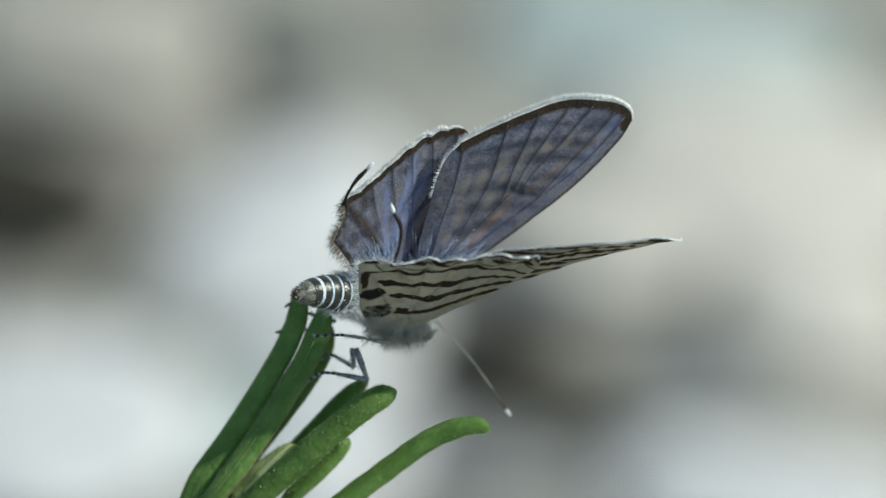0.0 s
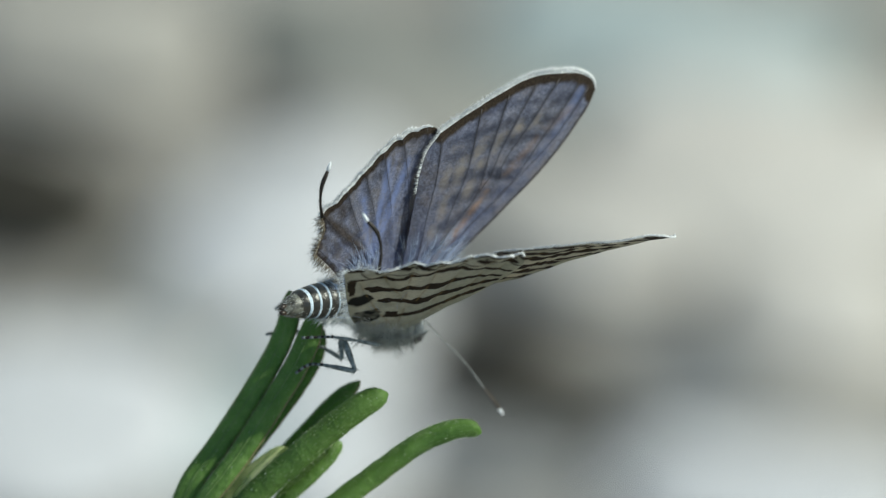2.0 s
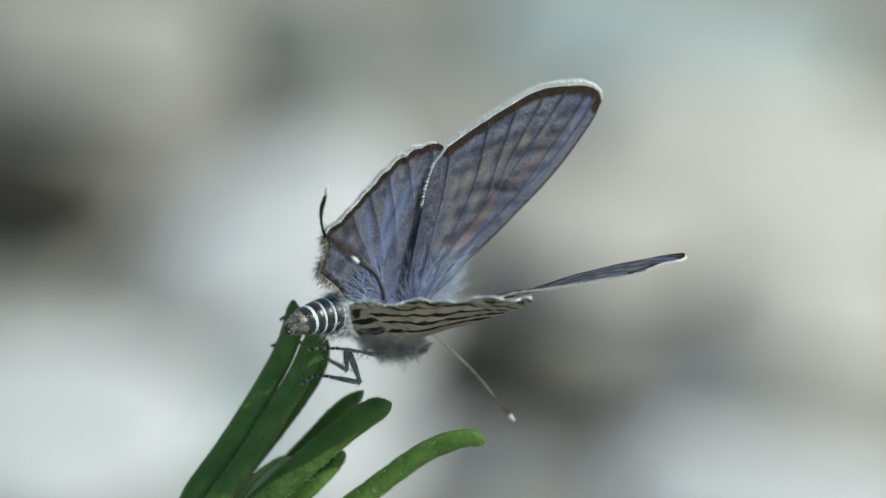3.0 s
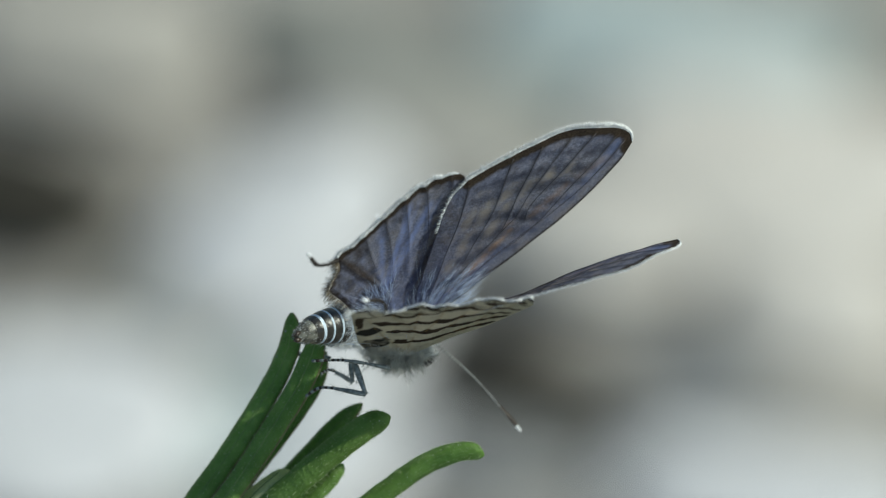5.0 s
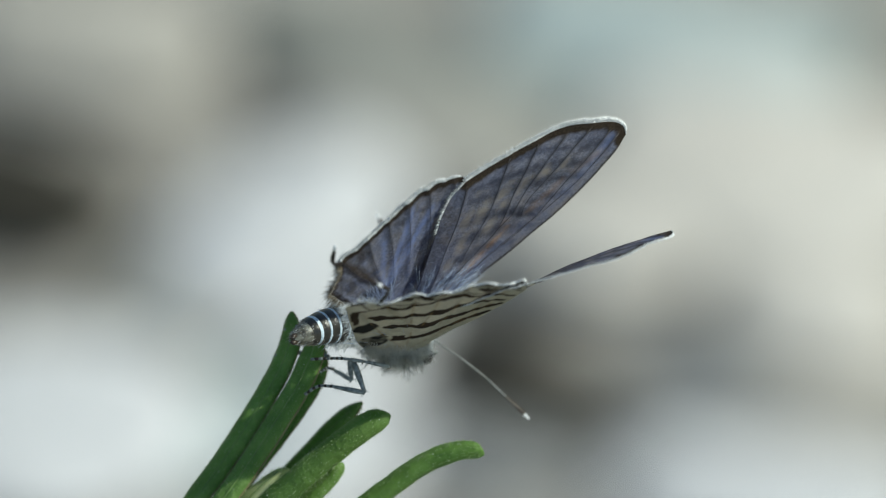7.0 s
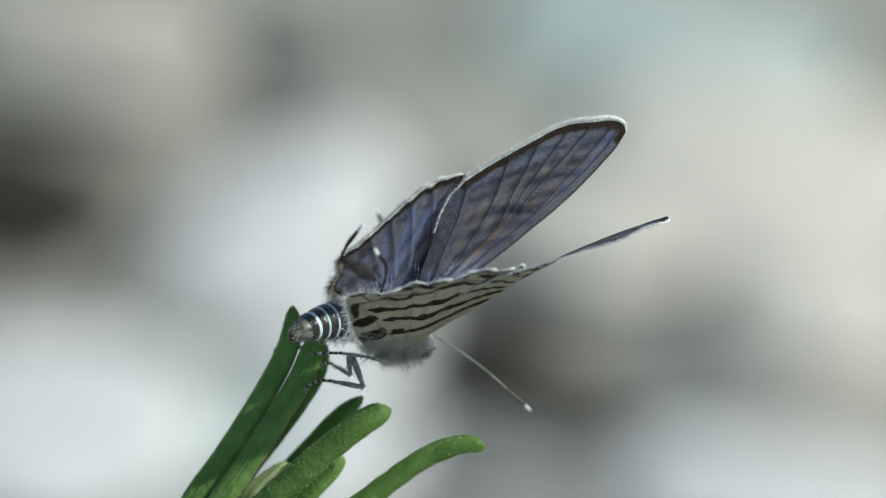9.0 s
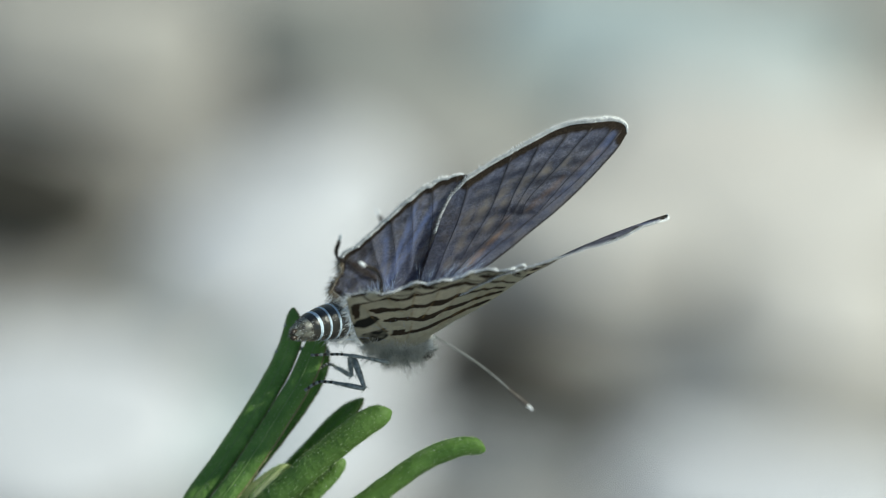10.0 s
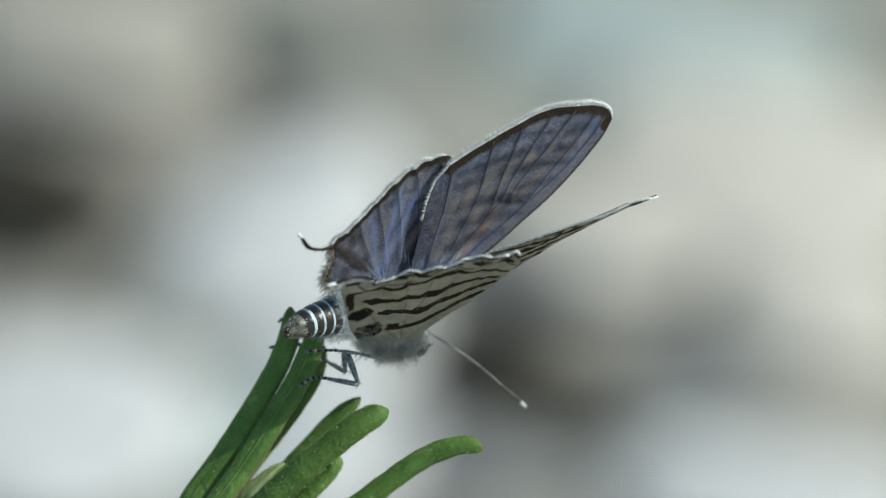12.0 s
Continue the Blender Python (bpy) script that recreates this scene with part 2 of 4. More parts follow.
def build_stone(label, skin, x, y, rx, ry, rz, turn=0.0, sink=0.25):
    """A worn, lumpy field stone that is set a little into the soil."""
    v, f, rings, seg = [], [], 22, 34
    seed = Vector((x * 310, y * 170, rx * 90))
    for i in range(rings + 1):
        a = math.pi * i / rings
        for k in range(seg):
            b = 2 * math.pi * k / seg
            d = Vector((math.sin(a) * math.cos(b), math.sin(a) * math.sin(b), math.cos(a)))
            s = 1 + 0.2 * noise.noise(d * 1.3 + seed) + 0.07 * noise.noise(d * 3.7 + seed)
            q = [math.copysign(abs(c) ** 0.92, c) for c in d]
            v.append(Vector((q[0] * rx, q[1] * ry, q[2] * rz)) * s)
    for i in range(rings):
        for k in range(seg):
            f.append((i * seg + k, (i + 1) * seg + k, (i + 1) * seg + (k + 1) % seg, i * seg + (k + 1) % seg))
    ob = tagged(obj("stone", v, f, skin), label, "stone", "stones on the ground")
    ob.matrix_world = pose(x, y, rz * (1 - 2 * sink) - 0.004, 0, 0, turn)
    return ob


# ---- butterfly ----
BODY_TURN = Matrix(((0.8428, -0.3455, 0.4128), (0.0839, 0.8418, 0.5333), (-0.5317, -0.4148, 0.7384)))
VIEW_TURN = Matrix((RIGHT, UP, NEAR)).transposed()


def facing(right, up, near):
    """A vector given as seen by the lens, in the butterfly's own space, in metres."""
    return BODY_TURN.transposed() @ Vector((right, up, near)) * U


def outline(corners, n):
    """A smooth wing outline through its corners."""
    return [(p.x, p.y) for p in smooth_line([(a, b, 0) for a, b in corners], n)]


FORE_COSTA = [(0, 0.3), (1.4, 1.25), (2.8, 2.65), (4.55, 4.4), (7.3, 6.85), (9.5, 8.25), (10.75, 8.75)]
FORE_RIM = [(10.75, 8.75), (11.35, 8.4), (11.8, 7.4), (11.9, 5.9), (11.65, 4.6), (11.1, 3.2), (10.3, 1.6), (9.5, 0.15)]
FORE_INNER = [(9.5, 0.15), (8.2, -0.55), (5.5, -0.75), (2.5, -0.8), (0, -0.7)]
HIND_COSTA = [(0, 0.8), (1.8, 2.0), (4.5, 2.5), (7.5, 2.45), (9.4, 2.0), (10.0, 1.4)]
HIND_RIM = [(10.0, 1.4), (9.95, 0.5), (9.6, -0.4), (9.05, -1.25), (8.35, -2.1), (7.5, -3.05), (6.75, -4.0), (6.2, -4.85)]
HIND_INNER = [(6.2, -4.85), (5.6, -4.95), (4.7, -5.05), (3.9, -5.15), (3.2, -5.1), (2.1, -4.3), (0.8, -2.7), (0, -0.9)]


def near_line(P, line):
    """Distance of points P (n, 2) from a polyline, and how far along it they lie."""
    best = np.full(len(P), 1e9)
    along = np.zeros(len(P))
    m = len(line) - 1
    for i in range(m):
        a, b = np.array(line[i]), np.array(line[i + 1])
        d = b - a
        u = np.clip(((P - a) @ d) / max(d @ d, 1e-9), 0, 1)
        r = np.hypot(*(P - a - u[:, None] * d).T)
        k = r < best
        best[k], along[k] = r[k], (i + u[k]) / m
    return best, along


def band(P, line, width, edge=0.07):
    """A soft-edged band along a line, wider in the middle."""
    line = [(p.x, p.y) for p in smooth_line([(a, b, 0) for a, b in line], 14)] if len(line) > 2 else line
    d, u = near_line(P, line)
    wob = np.array([noise.noise(Vector((x * 1.7, y * 1.7, 3.1))) * 0.06 + noise.noise(Vector((x * 7.0, y * 7.0, 5.3))) * 0.05 for x, y in P])
    w = width * (0.55 + 0.45 * np.sin(np.pi * np.clip(u, 0.02, 0.98))) + wob
    return np.clip((w - d) / edge + 0.5, 0, 1)


# veins as lines from the root to the rim
FORE_VEINS = [
    [(0.4, 0.3), (3.3, 2.05), (5.7, 4.25), (8.1, 6.55), (10.9, 8.3)],
    [(0.4, 0.3), (3.4, 2.2), (5.92, 4.51), (9.07, 6.43), (11.2, 7.75)],
    [(6.5, 4.0), (7.39, 4.1), (9.4, 5.26), (11.6, 6.5)],
    [(6.6, 3.4), (8.88, 4.14), (11.3, 5.25)],
    [(5.03, 2.38), (6.13, 2.95), (8.17, 3.25), (11.0, 3.85)],
    [(4.33, 1.29), (5.51, 1.6), (7.29, 2.1), (10.5, 2.35)],
    [(0.4, 0.3), (3.0, 1.0), (5.03, 2.38), (6.6, 3.4)],
    [(0.4, -0.1), (4.53, 0.02), (6.89, 0.27), (9.2, 0.25)],
]
HIND_VEINS = [
    [(0.4, 0.4), (4.5, 1.8), (9.7, 1.0)],
    [(2.5, 0.5), (5.5, 0.6), (9.6, -0.4)],
    [(3.6, -0.1), (6.0, -0.6), (9.0, -1.5)],
    [(3.4, -0.9), (5.5, -1.5), (8.2, -2.5)],
    [(3.0, -1.3), (5.0, -2.4), (7.3, -3.5)],
    [(0.4, -0.1), (3.0, -1.3), (4.6, -3.2), (6.2, -4.7)],
    [(0.4, -0.4), (2.0, -2.4), (4.6, -5.0)],
]
FORE_BANDS = [
    ([(10.9, 1.9), (11.4, 3.6), (11.55, 5.2), (11.5, 7.0)], 0.16),
    ([(9.7, 0.4), (10.2, 2.2), (10.5, 3.8), (10.5, 5.6)], 0.17),
    ([(8.9, 0.6), (9.2, 2.8), (9.6, 4.6), (9.4, 6.9)], 0.2),
    ([(8.0, 0.6), (8.3, 2.6), (8.6, 4.8), (8.6, 6.8)], 0.24),
    ([(6.6, 0.8), (6.9, 2.6), (6.7, 4.9)], 0.26),
    ([(7.3, 4.2), (7.6, 6.3)], 0.2),
    ([(5.4, 0.4), (5.8, 2.6), (5.7, 4.8)], 0.24),
    ([(4.2, 0.6), (4.6, 2.4), (4.7, 3.9)], 0.24),
    ([(2.9, 0.4), (3.4, 2.7)], 0.24),
    ([(10.5, 6.4), (10.6, 8.1)], 0.26),
    ([(11.4, 6.9), (11.15, 8.2)], 0.3),
]
HIND_RIM_BANDS = [
    ([(5.73, -6.3), (5.8, -5.95), (5.83, -5.6)], 0.2),
    ([(6.45, -4.4), (6.55, -3.95), (6.65, -3.5)], 0.2),
    ([(7.15, -3.2), (7.4, -2.5)], 0.12),
    ([(8.1, -2.0), (8.35, -1.3)], 0.12),
    ([(8.8, -0.8), (9.05, -0.1)], 0.13),
    ([(9.1, 0.4), (9.2, 1.0)], 0.13),
    ([(5.0, -5.0), (5.35, -4.25), (5.6, -3.2), (6.2, -2.95), (6.55, -2.3), (7.0, -1.9), (7.65, -1.3), (8.05, -0.15), (8.25, 1.3)], 0.13),
    ([(5.03, -4.95), (4.75, -5.2), (4.5, -5.3), (3.4, -4.6), (2.4, -3.9)], 0.14),
]
HIND_BANDS = HIND_RIM_BANDS + [
    ([(4.0, -4.0), (4.2, -3.3), (4.3, -2.5), (4.8, -2.15), (4.95, -1.5), (5.7, -0.85), (6.85, -0.2), (7.5, 1.2)], 0.15),
    ([(4.02, -4.0), (4.15, -3.4)], 0.28),
    ([(4.9, -1.6), (5.75, -0.8)], 0.26),
    ([(2.95, -3.0), (2.9, -2.4), (3.2, -1.95), (3.15, -1.45), (3.4, -0.8), (4.1, -0.5), (5.1, 0.0), (6.0, 0.55), (7.0, 1.3)], 0.16),
    ([(2.9, -2.6), (3.15, -2.1)], 0.26),
    ([(3.25, -1.15), (3.6, -0.6)], 0.3),
    ([(1.6, -1.4), (1.45, -0.75), (2.1, -0.25), (3.3, 0.4), (4.6, 0.8), (5.9, 1.3)], 0.14),
    ([(1.6, -1.45), (1.5, -1.0)], 0.3),
]


# pale cells of the forewing that show through, and the warm streak behind its front edge
PALE_CELLS = [((7.2, 1.65), 0.95, 0.3), ((8.2, 2.65), 0.6, 0.28), ((5.95, 2.3), 0.55, 0.28), ((5.3, 0.95), 0.7, 0.3), ((8.5, 3.65), 0.55, 0.26),
              ((9.2, 4.6), 0.5, 0.24), ((6.9, 0.85), 0.6, 0.25), ((9.5, 5.6), 0.45, 0.22), ((3.9, 0.5), 0.5, 0.25), ((7.3, 2.75), 0.4, 0.22)]
WARM = [([(2.4, 0.9), (3.57, 1.8), (4.88, 2.75), (5.9, 3.4)], 0.17, 1.0), ([(6.7, 4.3), (7.25, 4.83), (8.48, 5.79)], 0.2, 0.5),
        ([(8.9, 6.2), (9.5, 6.95), (9.9, 7.6)], 0.24, 0.3), ([(6.1, 3.1), (6.4, 3.3)], 0.2, 0.5)]
BLUE_RAYS = [([(2.7, -1.35), (5.2, -0.63), (8.1, 0.15)], 0.24, 1.0), ([(2.7, -1.35), (5.39, -1.19), (8.3, -1.0)], 0.17, 1.0), ([(2.9, -1.4), (6.43, -2.22)], 0.13, 0.8),
             ([(3.6, -0.8), (6.0, 0.1), (8.6, 0.8)], 0.1, 0.45), ([(5.4, -1.0), (8.5, -0.5)], 0.12, 0.55)]


def paint_upper(P, R, fore, bands, fine, blot, rim_d, cost_d, inner_d, vein_d):
    """Masks of the upper face: dusky bands, brown rim, blue scales, warm streak; then pale cells and dark veins."""
    grit = np.array([noise.noise(Vector((x * 7.3, y * 7.3, 4.4))) for x, y in P])
    dark = np.clip(((0.5 if fore else 0.4) + 0.07 * fine + 0.07 * grit - rim_d) / 0.16 + 0.5, 0, 1)
    dark = np.maximum(dark, np.clip((0.13 - cost_d) / 0.1 + 0.5, 0, 1) * (0.85 if fore else 0.5))
    if not fore:
        dark = np.maximum(dark, np.clip((0.2 + 0.14 * fine + 0.1 * grit - inner_d) / 0.2 + 0.5, 0, 1) * 0.85)
        dark = np.maximum(dark, band(P, [(6.15, -4.7), (4.89, -3.31), (3.7, -2.1)], 0.26, 0.35) * 0.85)
        dark = np.maximum(dark, band(P, [(6.5, -3.7), (5.7, -3.3)], 0.3, 0.4) * 0.75)
    near_rim = np.exp(-(rim_d / 2.2) ** 2)
    vein = np.exp(-(vein_d / (0.06 + 0.06 * near_rim)) ** 2) * ((0.2 if fore else 0.0) + 0.6 * near_rim)
    ang = np.arctan2(P[:, 1], P[:, 0])
    rays = np.array([noise.noise(Vector((a * 16.0, r * 0.35, 2.0))) for a, r in zip(ang, R)])
    sheen = np.exp(-(R / (3.4 if fore else 3.6)) ** 2) * (0.75 if fore else 0.55)
    warm, pale = np.zeros(len(P)), np.zeros(len(P))
    dusk = np.zeros(len(P))
    for line, w in bands:
        dusk = np.maximum(dusk, band(P, line, w * 1.25, 0.5) * (0.7 if fore else 0.35))
    if fore:
        for line, w, share in WARM:
            warm = np.maximum(warm, band(P, line, w, 0.35) * share)
        warm *= np.clip(0.75 + 0.5 * fine + 0.6 * grit, 0, 1)
        for (a, b), la, lb in PALE_CELLS:
            k = math.atan2(b, a)
            da, db = P[:, 0] - a, P[:, 1] - b
            u, v = (da * math.cos(k) + db * math.sin(k)) / la, (db * math.cos(k) - da * math.sin(k)) / lb
            pale = np.maximum(pale, np.clip(1.35 - np.sqrt(u * u + v * v) + 0.5 * fine + 0.25 * grit, 0, 1))
        pale *= np.clip((vein_d - 0.03) / 0.1, 0, 1)
        dusk = np.maximum(dusk, band(P, [(6.75, 3.3), (6.6, 4.0), (6.45, 4.8)], 0.2, 0.25))
        dusk = np.maximum(dusk * (1 - 0.6 * pale), np.clip((1.3 - inner_d) / 1.5, 0, 1) * 0.6)
        sheen += 0.38 * np.clip(1 - np.abs(cost_d - 0.75) / 0.65, 0, 1) + 0.18 * np.clip(1 - rim_d / 2.2, 0, 1)
        sheen *= 0.75 + 0.7 * rays + 0.4 * grit
    else:
        for line, w, share in BLUE_RAYS:
            sheen = np.maximum(sheen, band(P, line, w, 0.28) * share * np.clip((9.4 - R) / 1.5, 0, 1))
        sheen = np.clip(sheen + 0.45 * np.clip(rays, 0, 1), 0, 1) * (0.9 + 0.5 * grit)
        pale = np.clip(0.25 + 1.6 * fine, 0, 1) * 0.3 * np.exp(-((R - 5.0) / 2.5) ** 2)
    dusk = np.clip(dusk + (0.45 * fine + 0.35 * blot if fore else 0.15 + 0.9 * fine + 0.6 * blot), 0, 1)
    sheen = np.clip(sheen, 0, 1) * (1 - dark) * (1 - 0.8 * np.clip(warm, 0, 1))
    return np.stack([dusk, dark, sheen, np.clip(warm, 0, 1) * (1 - dark)], 1), np.stack([pale, vein, grit * 0.5 + 0.5, np.ones(len(P))], 1)


def build_wing(name, label, parent, side, fore):
    """A thin cambered membrane with two scaled faces, veins and a fringe. side: 1 left, -1 right."""
    costa, rim, inner = (FORE_COSTA, FORE_RIM, FORE_INNER) if fore else (HIND_COSTA, HIND_RIM, HIND_INNER)
    if side > 0 and not fore:
        costa = HIND_COSTA[:-2] + [(9.1, 1.95), (9.65, 1.4)]
        rim = [(9.65, 1.4), (9.6, 0.5), (9.35, -0.4), (8.95, -1.25)] + HIND_RIM[4:]
        inner = [(6.2, -4.85), (5.75, -4.6), (5.2, -4.5), (4.6, -4.7), (4.1, -4.8), (3.6, -4.35), (2.6, -3.4), (0.8, -2.1), (0, -0.9)]
    if side < 0 and fore:
        costa = [(0, 0.0), (1.6, 0.25), (3.3, 1.95), (5.9, 4.35), (8.0, 6.7), (9.7, 8.05), (10.75, 8.75)]
    if side < 0 and not fore:
        costa = [(0, 0.5), (2.2, 0.85), (4.5, 1.3), (6.2, 1.5), (8.0, 1.55), (9.3, 1.35), (9.9, 1.0)]
        rim = [(9.9, 1.0), (9.9, 0.4)] + HIND_RIM[2:]
        inner = [(6.2, -4.85), (6.0, -5.6), (5.6, -6.35), (4.6, -5.75), (3.2, -4.8), (1.8, -3.8), (0.5, -2.8), (-0.5, -1.5), (0, -0.7)]
    veins, bands = (FORE_VEINS, FORE_BANDS) if fore else (HIND_VEINS, HIND_BANDS)
    if side < 0 and not fore:
        veins = [[(0.4, 0.2), (4.5, 0.9), (9.6, 0.6)]] + HIND_VEINS[1:]
    n1, n2, n3 = 110, 150, 80
    edge = outline(costa, n1)[:-1] + outline(rim, n2)[:-1] + outline(inner, n3)
    if not fore:
        scal = []
        for i, (a, b) in enumerate(edge):
            u = (i - n1) / n2
            w = (0.13 if side > 0 else 0.24) * abs(math.sin(u * math.pi * 7)) - (0.06 if side > 0 else 0.1) if 0 < u < 1 else 0.0
            r = math.hypot(a, b)
            scal.append((a * (1 + w / r), b * (1 + w / r)) if r > 0.1 else (a, b))
        edge = scal
    E = np.array(edge)
    ne, nr = len(E), 130
    rr = np.linspace(0.02, 1, nr)
    P = (E[None] * rr[:, None, None]).reshape(-1, 2)
    vein_d = np.full(len(P), 9.0)
    for line in veins:
        d, _ = near_line(P, [(p.x, p.y) for p in smooth_line([(a, b, 0) for a, b in line], 16)])
        vein_d = np.minimum(vein_d, d)
    rim_d, rim_u = near_line(P, [tuple(e) for e in E[n1 - 4:n1 + n2 + 1]])
    cost_d, _ = near_line(P, [tuple(e) for e in E[:n1 + 1]])
    inner_d, _ = near_line(P, [tuple(e) for e in E[n1 + n2:]])
    R = np.hypot(P[:, 0], P[:, 1])
    blot = np.array([noise.noise(Vector((x * 0.8, y * 0.8, 7.7))) for x, y in P])
    fine = np.array([noise.noise(Vector((x * 3.1, y * 3.1, 1.7))) for x, y in P])
    # camber, ribs along the veins, wavy rim
    Z = 0.016 * R * (1 - R / 13) * 2 + 0.05 * np.exp(-(vein_d / 0.18) ** 2) + 0.05 * blot
    # the forewing's hind part lies over the hindwing's front part
    span = np.clip(P[:, 0] / 4.0, 0, 1)
    if fore:
        fold = np.clip((2.6 - P[:, 1]) / 2.6, 0, 1) ** 1.3
        Z += 0.3 * fold * span if side > 0 else 0.5 * np.maximum(fold, np.clip((5.8 - R) / 3.0, 0, 1)) * np.clip(P[:, 0] / 2.5, 0, 1) + 1.6 * (R / 13.8) * (1 - R / 13.8)
    else:
        Z -= 0.12 + 0.14 * np.clip(P[:, 0] / 6.0, 0, 1) if side > 0 else 0.12
    Z += (0.06 if fore or side > 0 else 0.1) * np.sin(P[:, 0] * 1.1 - P[:, 1] * (1.7 if fore or side > 0 else 3.6)) * np.exp(-(rim_d / 1.2) ** 2)
    if fore and side < 0:
        Z -= 0.17 * np.clip((R - 10.5) / 3.0, 0, 1) * np.clip(cost_d / 1.2, 0, 1)
    stripes = np.zeros(len(P))
    for line, w in bands:
        stripes = np.maximum(stripes, band(P, line, w * 1.45))
    spots = np.zeros(len(P))
    if not fore:
        for (a, b), r in (((2.62, -3.58), 0.6), ((1.0, -2.25), 0.66)):
            d = np.hypot((P[:, 0] - a) / 1.25, P[:, 1] - b)
            spots = np.maximum(spots, np.clip((r + fine * 0.14 - d) / 0.12 + 0.5, 0, 1) * (1.0 if a > 2 else 0.8 + 0.4 * fine))
            stripes *= 1 - np.clip((r + 0.25 - d) / 0.1, 0, 1)
    tan = np.clip((0.08 - vein_d) / 0.06, 0, 1) * 0.75 * np.clip(0.5 + 1.5 * fine, 0, 1)
    # a thin line and a row of dashes along the rim, broken at the veins
    lobes = 6 if fore else 7
    stripes = np.maximum(stripes, np.clip((0.055 + 0.04 * fine - np.abs(rim_d - 0.82 - 0.12 * np.abs(np.sin(rim_u * math.pi * lobes)))) / 0.06 + 0.5, 0, 1) * 0.85)
    stripes = np.maximum(stripes, np.clip((0.1 + 0.05 * fine - np.abs(rim_d - 0.42)) / 0.06 + 0.5, 0, 1) * np.clip((np.abs(np.sin(rim_u * math.pi * lobes)) - 0.45) / 0.2, 0, 1) * 0.9)
    under_rim = np.clip(((0.13 if fore else 0.2) - rim_d) / 0.08 + 0.5, 0, 1) * 0.9
    under = np.stack([np.maximum(stripes, under_rim), spots, tan, np.zeros(len(P))], 1)
    upper, detail = paint_upper(P, R, fore, bands, fine, blot, rim_d, cost_d, inner_d, vein_d)
    th = 0.02
    up = np.stack([P[:, 1], side * P[:, 0], Z + th], 1) * U
    lo = np.stack([P[:, 1], side * P[:, 0], Z - th], 1) * U
    V = np.concatenate([up, lo])
    N = len(P)
    i, k = np.meshgrid(np.arange(nr - 1), np.arange(ne - 1), indexing="ij")
    q = (i * ne + k).ravel()
    top = np.stack([q, q + 1, q + ne + 1, q + ne], 1)
    bot = top[:, ::-1] + N
    e = (nr - 1) * ne + np.arange(ne - 1)
    wall = np.stack([e, e + 1, e + 1 + N, e + N], 1)
    g = np.arange(nr - 1) * ne
    wall2 = np.stack([g + ne, g, g + N, g + ne + N], 1)
    h = g + ne - 1
    wall3 = np.stack([h, h + ne, h + ne + N, h + N], 1)
    c = np.arange(ne - 1)
    wall4 = np.stack([c + 1, c, c + N, c + 1 + N], 1)
    F = np.concatenate([top, bot, wall, wall2, wall3, wall4])
    if side == 1:
        F = F[:, ::-1]
    me = bpy.data.meshes.new(name)
    me.vertices.add(len(V))
    me.vertices.foreach_set("co", V.ravel())
    me.loops.add(F.size)
    me.loops.foreach_set("vertex_index", F.ravel().astype(np.int32))
    me.polygons.add(len(F))
    me.polygons.foreach_set("loop_start", np.arange(0, F.size, 4, dtype=np.int32))
    me.polygons.foreach_set("loop_total", np.full(len(F), 4, np.int32))
    mi = np.zeros(len(F), np.int32)
    mi[len(top):len(top) + len(bot)] = 1
    me.polygons.foreach_set("material_index", mi)
    me.polygons.foreach_set("use_smooth", np.ones(len(F), bool))
    me.materials.append(M_UPPER)
    me.materials.append(M_UNDER)
    me.update(calc_edges=True)
    layer = me.attributes.new("pattern", "FLOAT_COLOR", "POINT")
    layer.data.foreach_set("color", np.concatenate([upper, under]).astype(np.float32).ravel())
    layer = me.attributes.new("detail", "FLOAT_COLOR", "POINT")
    layer.data.foreach_set("color", np.concatenate([detail, detail]).astype(np.float32).ravel())
    wing = tagged(new(name, me), label)
    wing.parent = parent

    def lift(a, b):
        j = int(np.argmin((P[:, 0] - a) ** 2 + (P[:, 1] - b) ** 2))
        return Z[j]

    for line in veins:
        pts = smooth_line([(a, b, 0) for a, b in line], 18)
        pts = [Vector((p.y, side * p.x, lift(p.x, p.y) + 0.012)) * U for p in pts]
        tube("vein", pts, [U * (0.016 + 0.01 * i / 18 if fore else 0.008 + 0.008 * i / 18) for i in range(19)], M_VEIN, wing, sides=5)
    # fringe of fine pale scales along the rim
    random.seed(11 if fore else 12)
    roots = []
    first, last = n1 + (3 if fore else 0), n1 + n2
    for i in range(first, last):
        a, b = E[i]
        a2, b2 = E[min(i + 1, ne - 1)]
        t = Vector((b2 - b, side * (a2 - a), 0))
        t = t.normalized() if t.length > 1e-6 else Vector((0, 1, 0))
        out = Vector((t.y, -t.x, 0)) * side
        z = Z[(nr - 1) * ne + i]
        for j in range(16):
            u = random.random()
            p = Vector((b + (b2 - b) * u, side * (a + (a2 - a) * u), z + random.uniform(-0.03, 0.03)))
            grow = min(1.0, 0.15 + max(0, i - n1) / (60 if fore else 40)) if side > 0 else min(0.42, max(0, i - n1 - 30) / 50) if fore else 0.34
            d = out * (random.uniform(0.2, 0.4) if fore else random.uniform(0.16, 0.36)) * grow + t * random.gauss(0.02, 0.06) + Vector((0, 0, random.gauss(0, 0.04)))
            roots.append((p * U, d * U))
